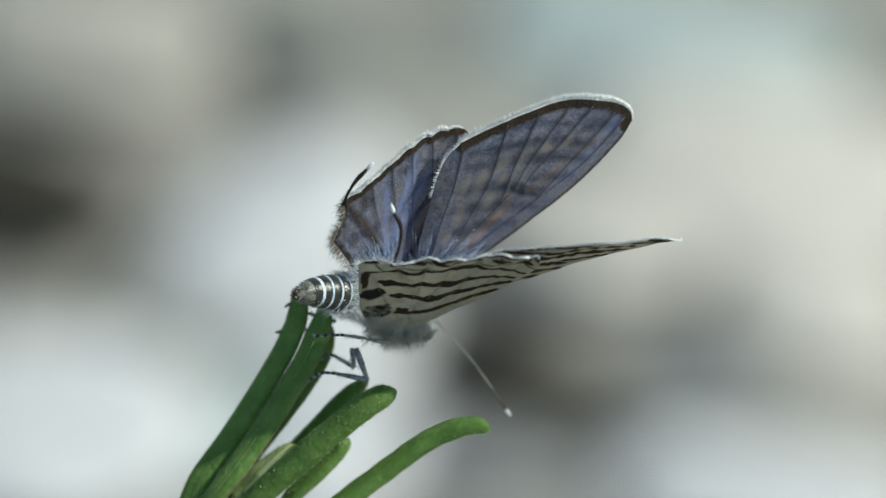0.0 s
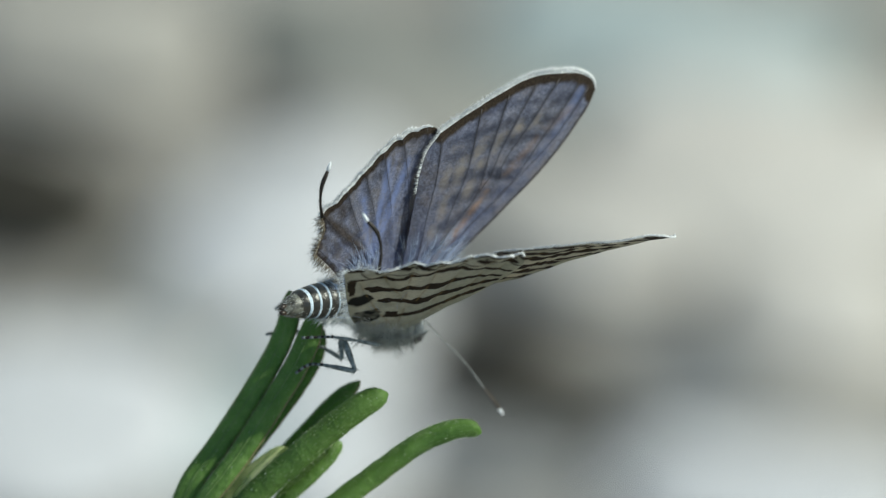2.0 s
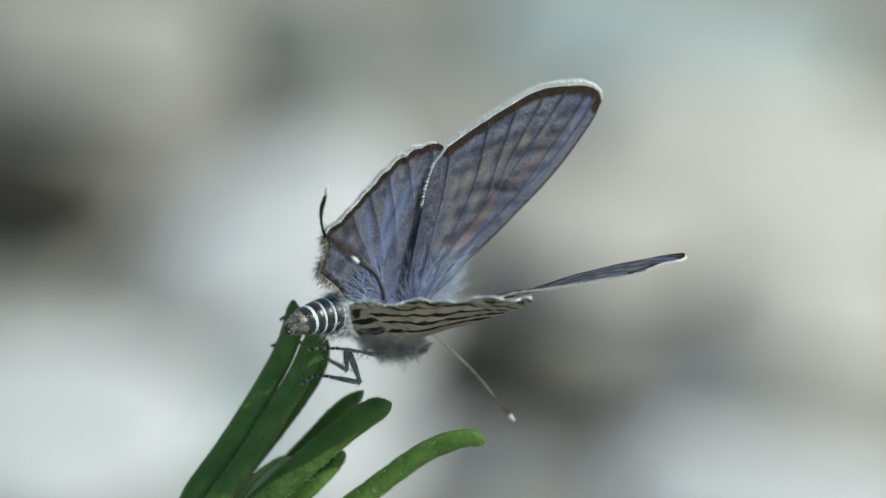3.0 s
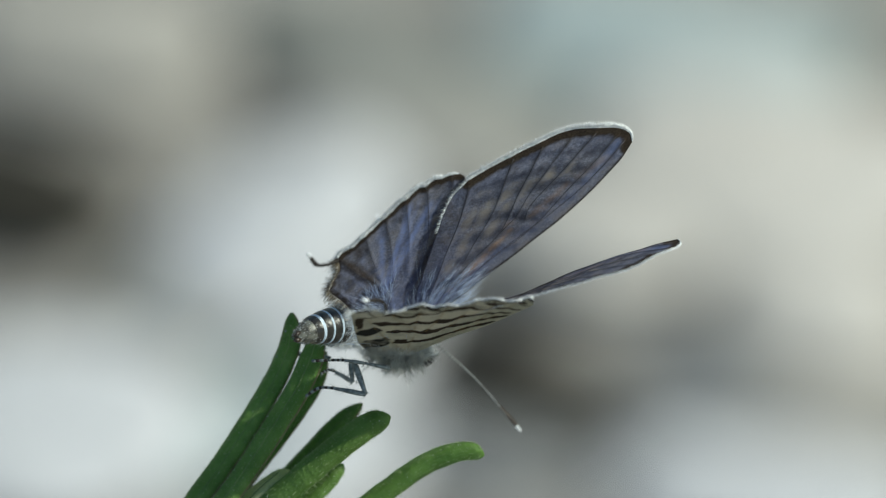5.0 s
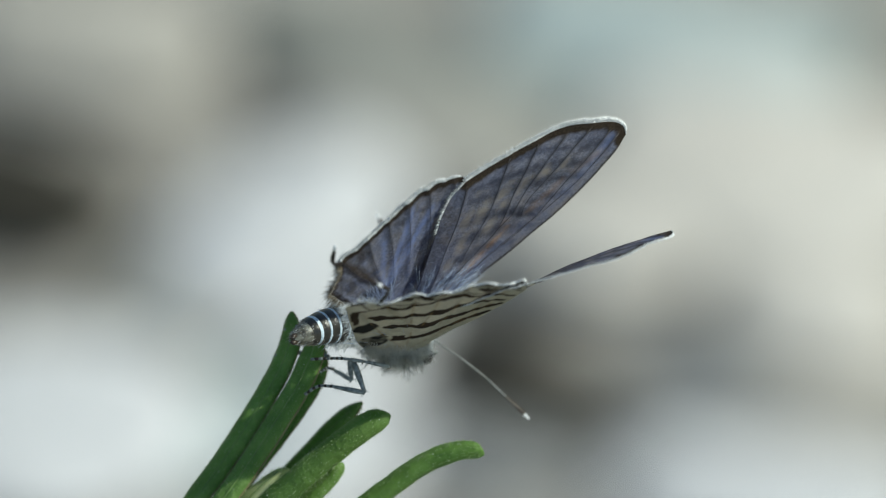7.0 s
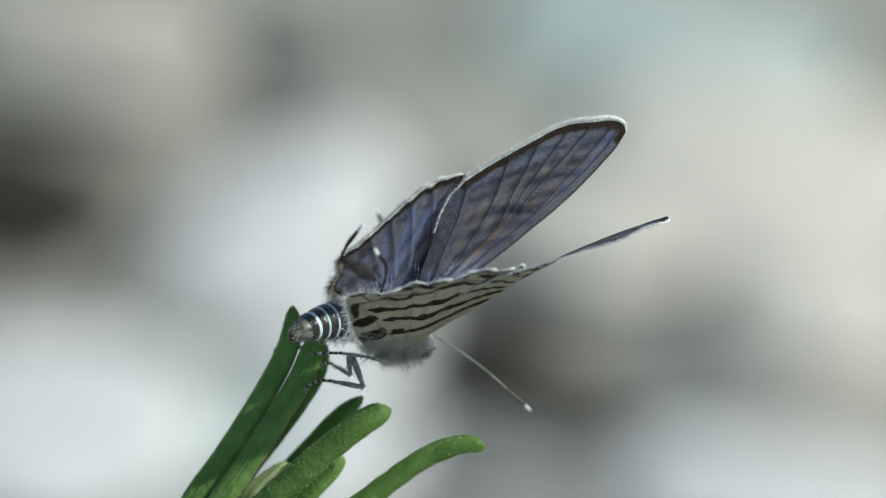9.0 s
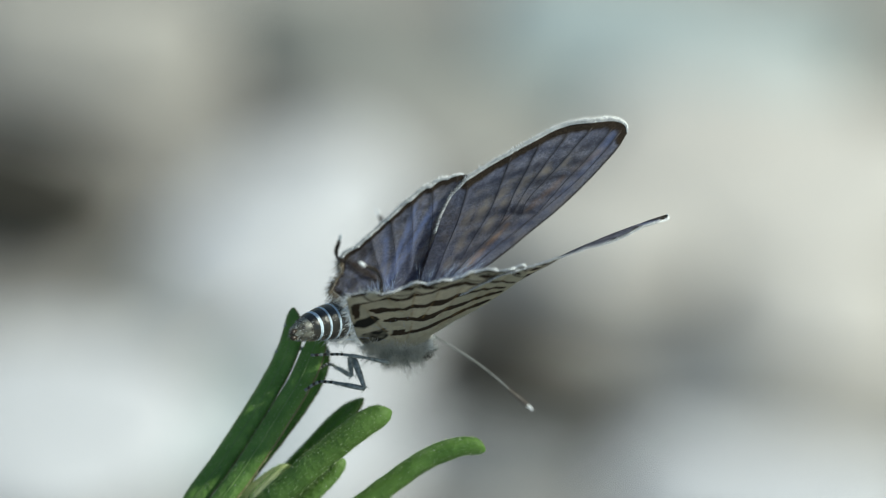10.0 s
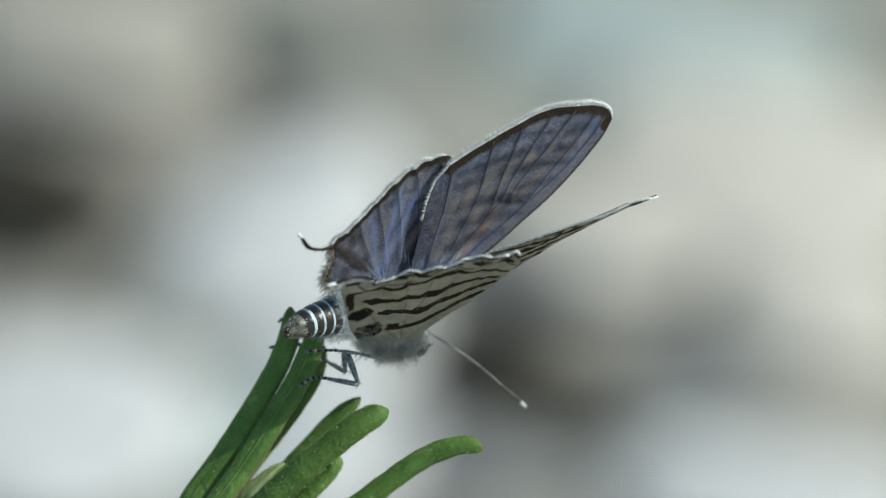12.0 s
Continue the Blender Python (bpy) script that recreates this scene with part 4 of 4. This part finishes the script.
build_ground()
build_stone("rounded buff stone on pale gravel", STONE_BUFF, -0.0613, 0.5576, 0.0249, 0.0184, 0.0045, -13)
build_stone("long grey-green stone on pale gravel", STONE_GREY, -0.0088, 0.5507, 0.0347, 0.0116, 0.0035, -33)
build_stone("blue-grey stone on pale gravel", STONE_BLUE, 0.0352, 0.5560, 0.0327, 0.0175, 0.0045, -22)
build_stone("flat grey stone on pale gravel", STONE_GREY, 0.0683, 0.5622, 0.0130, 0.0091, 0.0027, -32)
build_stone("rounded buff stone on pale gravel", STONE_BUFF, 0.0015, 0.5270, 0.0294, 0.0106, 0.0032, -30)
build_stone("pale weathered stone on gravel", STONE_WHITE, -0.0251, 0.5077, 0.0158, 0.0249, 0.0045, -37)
# added stone shape, coloured as the dark shaded gap on the left
build_stone("near-black mound standing in for a shaded gap between stones", GAP_SHADE, -0.0705, 0.5160, 0.0225, 0.0142, 0.0060, -24)
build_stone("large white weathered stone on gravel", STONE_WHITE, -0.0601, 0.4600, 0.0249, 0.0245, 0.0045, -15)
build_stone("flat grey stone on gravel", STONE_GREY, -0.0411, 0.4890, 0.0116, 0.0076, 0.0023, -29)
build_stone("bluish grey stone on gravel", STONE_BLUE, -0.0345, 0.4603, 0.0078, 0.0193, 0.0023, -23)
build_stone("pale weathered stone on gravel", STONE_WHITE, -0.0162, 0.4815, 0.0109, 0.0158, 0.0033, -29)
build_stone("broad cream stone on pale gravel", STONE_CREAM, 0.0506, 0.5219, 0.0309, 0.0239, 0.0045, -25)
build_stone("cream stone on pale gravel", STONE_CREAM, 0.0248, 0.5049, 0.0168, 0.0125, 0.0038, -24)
# another added shape: the shade of the right-hand gap as colour
build_stone("near-black mound standing in for a shaded gap between stones", GAP_SHADE, 0.0130, 0.4655, 0.0182, 0.0108, 0.0044, -19)
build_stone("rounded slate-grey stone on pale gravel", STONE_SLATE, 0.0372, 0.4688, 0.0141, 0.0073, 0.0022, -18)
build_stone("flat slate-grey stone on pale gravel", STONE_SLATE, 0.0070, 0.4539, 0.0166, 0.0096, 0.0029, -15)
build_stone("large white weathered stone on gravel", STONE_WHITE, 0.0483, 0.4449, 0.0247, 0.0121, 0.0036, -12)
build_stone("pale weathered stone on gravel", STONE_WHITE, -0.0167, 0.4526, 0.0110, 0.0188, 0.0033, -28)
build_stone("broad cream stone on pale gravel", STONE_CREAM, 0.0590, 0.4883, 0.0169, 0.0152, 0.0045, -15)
plant, foot = build_plant()
butterfly, wings, abdomen, whip, legs = build_butterfly()

# ---- what moves: seconds and body units or degrees ----
PERCH = (-2.254, -3.774)
SWAY = ((0.0, 0.25, 0.47), (0.5, 0.19, -0.08), (1.0, 0.19, -0.22), (1.5, 0.0, 0.0), (2.0, -0.22, 0.38), (2.5, -0.22, 0.25), (3.0, 0.03, -0.16),
        (5.0, 0.3, -0.71), (5.5, 0.19, -0.69), (6.0, 0.16, -0.55), (6.5, 0.19, -0.6), (7.0, 0.25, -0.63), (9.0, 0.19, -0.38), (9.5, 0.19, -0.38),
        (10.0, 0.25, -0.44), (10.5, 0.11, -0.33), (11.0, 0.08, -0.25), (11.3, -0.16, -0.08), (11.5, -0.14, -0.08), (12.0, -0.05, -0.25))
BOUGH = ((0.0, 0.36, 0.47), (0.5, 0.22, 0.05), (1.0, 0.19, -0.22), (1.5, 0.0, 0.0), (2.0, -0.03, 0.33), (2.5, -0.11, 0.25), (3.0, 0.14, -0.08), (5.0,
         0.09, -0.63), (5.5, 0.09, -0.63), (6.0, 0.06, -0.55), (6.5, 0.09, -0.55), (7.0, 0.09, -0.58), (9.0, 0.12, -0.33), (9.5, 0.12, -0.33), (10.0,
         0.15, -0.41), (10.5, 0.07, -0.38), (11.0, 0.07, -0.33), (11.3, -0.07, -0.25), (11.5, -0.07, -0.25), (12.0, 0.01, -0.38))
LEFT_FOREWING = ((0.0, 65.9, 2.4, -13.6), (0.5, 68.9, -0.3, -7.2), (1.0, 66.5, 1.2, -2.9), (1.5, 66.1, 2.7, -2.5), (2.0, 59.8, 3.1, -2.9), (2.5, 64.4,
    3.0, -2.4), (3.0, 61.5, 3.4, -1.7), (5.0, 72.0, 4.1, -5.3), (5.5, 69.1, 4.6, -4.9), (6.0, 71.2, 4.8, -5.0), (6.5, 74.3, 5.8, -4.2), (7.0, 73.1,
    5.1, -1.8), (9.0, 74.9, 5.8, -1.5), (9.5, 76.5, 6.0, -2.6), (10.0, 74.4, 5.6, -1.9), (10.5, 77.6, 5.5, -3.0), (11.0, 76.6, 5.7, -2.4), (11.3,
    69.9, 5.6, -3.2), (11.5, 70.2, 5.8, -2.6), (12.0, 69.1, 6.2, -4.4))
LEFT_HINDWING = ((0.0, 63.2, -1.6, 4.8), (0.5, 69.1, 0.8, 5.9), (1.0, 67.8, 1.7, 7.4), (1.5, 67.4, 4.5, 9.4), (2.0, 61.9, 4.3, 7.6), (2.5, 65.8, 5.4,
    9.4), (3.0, 64.9, 6.5, 7.9), (5.0, 74.2, 6.7, 6.5), (5.5, 71.3, 7.1, 9.3), (6.0, 74.3, 7.4, 7.6), (6.5, 76.6, 6.5, 9.5), (7.0, 76.4, 6.5, 8.5),
    (9.0, 77.8, 6.0, 8.4), (9.5, 78.1, 5.7, 9.7), (10.0, 77.2, 6.0, 8.3), (10.5, 79.6, 5.1, 9.3), (11.0, 77.9, 5.2, 6.8), (11.3, 70.5, 4.3, 6.4),
    (11.5, 71.9, 5.0, 7.4), (12.0, 70.6, 5.8, 9.6))
RIGHT_FOREWING = ((0.0, 74.7, 4.8, -0.7), (0.5, 67.1, 3.0, -8.4), (1.0, 71.1, 3.5, -11.0), (1.5, 70.4, 2.0, -10.0), (2.0, 74.7, 2.2, -2.9), (2.5,
    69.2, 1.3, -9.6), (3.0, 65.6, -0.0, -12.4), (5.0, 67.3, 1.7, -18.6), (5.5, 67.5, 1.5, -18.4), (6.0, 68.0, 1.6, -19.0), (6.5, 70.1, 2.8, -18.6),
    (7.0, 70.2, 3.9, -17.0), (9.0, 72.9, 3.7, -16.6), (9.5, 73.6, 4.1, -17.3), (10.0, 73.4, 4.0, -17.0), (10.5, 78.7, 4.7, -13.5), (11.0, 83.3, 5.5,
    -13.5), (11.3, 90.4, 1.8, -12.7), (11.5, 80.7, 5.0, -15.3), (12.0, 79.3, 3.3, -15.2))
RIGHT_HINDWING = ((0.0, 77.2, -6.7, 14.1), (0.5, 71.7, -6.5, 13.5), (1.0, 75.2, -6.4, 11.7), (1.5, 74.7, -4.4, 9.8), (2.0, 78.2, -5.1, 10.1), (2.5,
    72.5, -4.0, 9.7), (3.0, 69.2, -3.0, 10.2), (5.0, 72.5, -2.3, 8.7), (5.5, 73.6, -1.8, 9.9), (6.0, 73.3, -2.0, 7.1), (6.5, 76.5, -1.2, 10.1), (7.0,
    76.7, -1.5, 7.5), (9.0, 79.3, -2.6, 6.5), (9.5, 80.1, -3.2, 5.5), (10.0, 79.7, -2.5, 6.7), (10.5, 83.8, -3.7, 5.0), (11.0, 87.1, -3.0, 3.8),
    (11.3, 89.8, -4.1, 2.7), (11.5, 82.7, -3.1, 5.3), (12.0, 82.4, -3.5, 7.1))
LEFT_TAIL = ((0.0, 0.07, 0.96, 0.29), (0.5, -0.55, 0.7, 0.45), (1.0, -0.07, 0.99, -0.11), (1.5, -0.2, 0.98, -0.02), (2.0, 0.0, 1.0, -0.08), (2.5,
    0.17, 0.92, -0.35), (3.0, -0.16, 0.99, -0.03), (5.0, -0.86, 0.48, 0.15), (5.5, -0.81, 0.59, 0.05), (6.0, -0.75, 0.64, 0.15), (6.5, -0.77, 0.63,
    0.05), (7.0, -0.55, 0.79, 0.25), (9.0, -0.02, 0.99, 0.16), (9.5, -0.29, 0.93, 0.23), (10.0, -0.45, 0.87, 0.17), (10.5, -0.61, 0.79, 0.09), (11.0,
    -0.78, 0.59, -0.21), (11.3, -0.82, 0.32, -0.47), (11.5, -0.91, 0.4, -0.12), (12.0, -0.88, 0.48, -0.02))
RIGHT_TAIL = ((0.0, -0.26, -0.51, 0.82), (0.5, -0.65, -0.65, 0.39), (1.0, -0.61, -0.41, 0.68), (1.5, -0.59, -0.47, 0.66), (2.0, -0.37, -0.39, 0.84),
    (2.5, -0.46, -0.35, 0.82), (3.0, -0.68, -0.22, 0.7), (5.0, -0.77, -0.64, -0.02), (5.5, -0.64, -0.77, -0.05), (6.0, -0.69, -0.73, -0.01), (6.5,
    -0.55, -0.83, -0.08), (7.0, -0.45, -0.89, -0.0), (9.0, -0.4, -0.8, 0.46), (9.5, -0.5, -0.79, 0.37), (10.0, -0.68, -0.68, 0.26), (10.5, -0.86,
    -0.5, 0.05), (11.0, -0.91, -0.41, 0.09), (11.3, -0.93, -0.34, -0.1), (11.5, -0.92, -0.37, -0.1), (12.0, -0.98, -0.1, -0.14))
ABDOMEN = ((0.0, 0.3, 0.85), (0.5, 0.22, 0.49), (1.0, 0.16, 0.22), (1.5, 0.0, -0.0), (2.0, -0.05, 0.22), (2.5, -0.08, -0.0), (3.0, -0.08, -0.16),
    (5.0, 0.33, 0.08), (5.5, 0.3, 0.03), (6.0, 0.08, -0.11), (6.5, -0.03, -0.19), (7.0, 0.03, -0.16), (9.0, -0.03, -0.25), (9.5, -0.16, -0.25), (10.0,
    0.0, -0.14), (10.5, 0.05, -0.25), (11.0, -0.14, -0.3), (11.5, 0.0, -0.16), (12.0, -0.03, -0.22))
ANTENNA = ((0.0, 0.36, -0.77), (0.5, 0.33, -0.58), (1.0, -0.16, 0.14), (1.5, 0.0, -0.0), (2.0, 0.08, -0.14), (2.5, 0.25, 0.14), (3.0, 0.27, 0.25),
    (5.0, 0.33, 0.27), (5.5, 0.63, 0.47), (6.0, 0.77, 0.6), (6.5, 0.77, 0.9), (7.0, 0.71, 0.85), (9.0, 0.74, 1.1), (9.5, 0.8, 1.18), (10.0, 0.77,
    1.18), (10.5, 0.85, 1.15), (11.0, 0.96, 1.21), (11.5, 0.85, 0.88), (12.0, 0.88, 1.04))

STRETCH = ((0.0, 0.1, -0.5), (0.3, 0.05, -0.2), (0.5, 0.0, 0.0), (12.0, 0.0, 0.0))


def wing_pose(side, hinge, lift, sweep, twist):
    m = pose(0, 0, 0, lift) @ pose(0, 0, 0, 0, 0, sweep) @ pose(0, 0, 0, 0, twist)
    s = Matrix.Diagonal((1, side, 1, 1))
    return Matrix.Translation(Vector((hinge[0], side * hinge[1], hinge[2])) * U) @ (s @ m @ s)


def along(way):
    """A turn that lays the x axis along a direction."""
    x = Vector(way).normalized()
    y = Vector((0.1, 0.2, 1)).cross(x).normalized()
    z = x.cross(y)
    return Matrix((x, y, z)).transposed().to_4x4()


def swing(part, rest, rows):
    """Rows for a part whose tip, at rest, drifts by (right, up) body units as seen."""
    at, out = part.location.copy(), []
    for t, dx, dy in rows:
        q = rest.rotation_difference(rest + facing(dx, dy, 0))
        out.append((t, Matrix.Translation(at) @ q.to_matrix().to_4x4()))
    return out


def motions():
    spot = (VIEW_TURN @ BODY_TURN).to_4x4()
    walk(butterfly, [(t, Matrix.Translation(seen(PERCH[0] + x, PERCH[1] + y, -1.19 * y)) @ spot) for t, x, y in SWAY])
    high = 0.4
    walk(plant, [(t, Matrix.Translation(foot) @ Euler((-y * U / 0.643 / high, x * U / high, 0)).to_matrix().to_4x4() @ Matrix.Translation(-foot)) for t, x, y in BOUGH])
    walk(wings["left_forewing"], [(r[0], wing_pose(1, (1.0, 0.6, 0.3), *r[1:])) for r in LEFT_FOREWING])
    walk(wings["left_hindwing"], [(r[0], wing_pose(1, (-0.3, 0.6, 0.3), *r[1:])) for r in LEFT_HINDWING])
    walk(wings["right_forewing"], [(r[0], wing_pose(-1, (1.0, 0.6, 0.3), *r[1:])) for r in RIGHT_FOREWING])
    walk(wings["right_hindwing"], [(r[0], wing_pose(-1, (-0.3, 0.6, 0.3), *r[1:])) for r in RIGHT_HINDWING])
    for side, name, rows in ((1, "left_tail", LEFT_TAIL), (-1, "right_tail", RIGHT_TAIL)):
        root = Matrix.Translation(Vector((-4.85, side * 6.2, 0.02)) * U)
        walk(wings[name], [(r[0], root @ along(r[1:])) for r in rows])
    walk(abdomen, swing(abdomen, facing(*ABDOMEN_WAY), ABDOMEN))
    for leg in legs:
        walk(leg, [(t, Matrix.Translation(facing(x, y, 0))) for t, x, y in STRETCH])
    walk(whip, swing(whip, facing(4.25, -4.97, -1.7), ANTENNA))


motions()
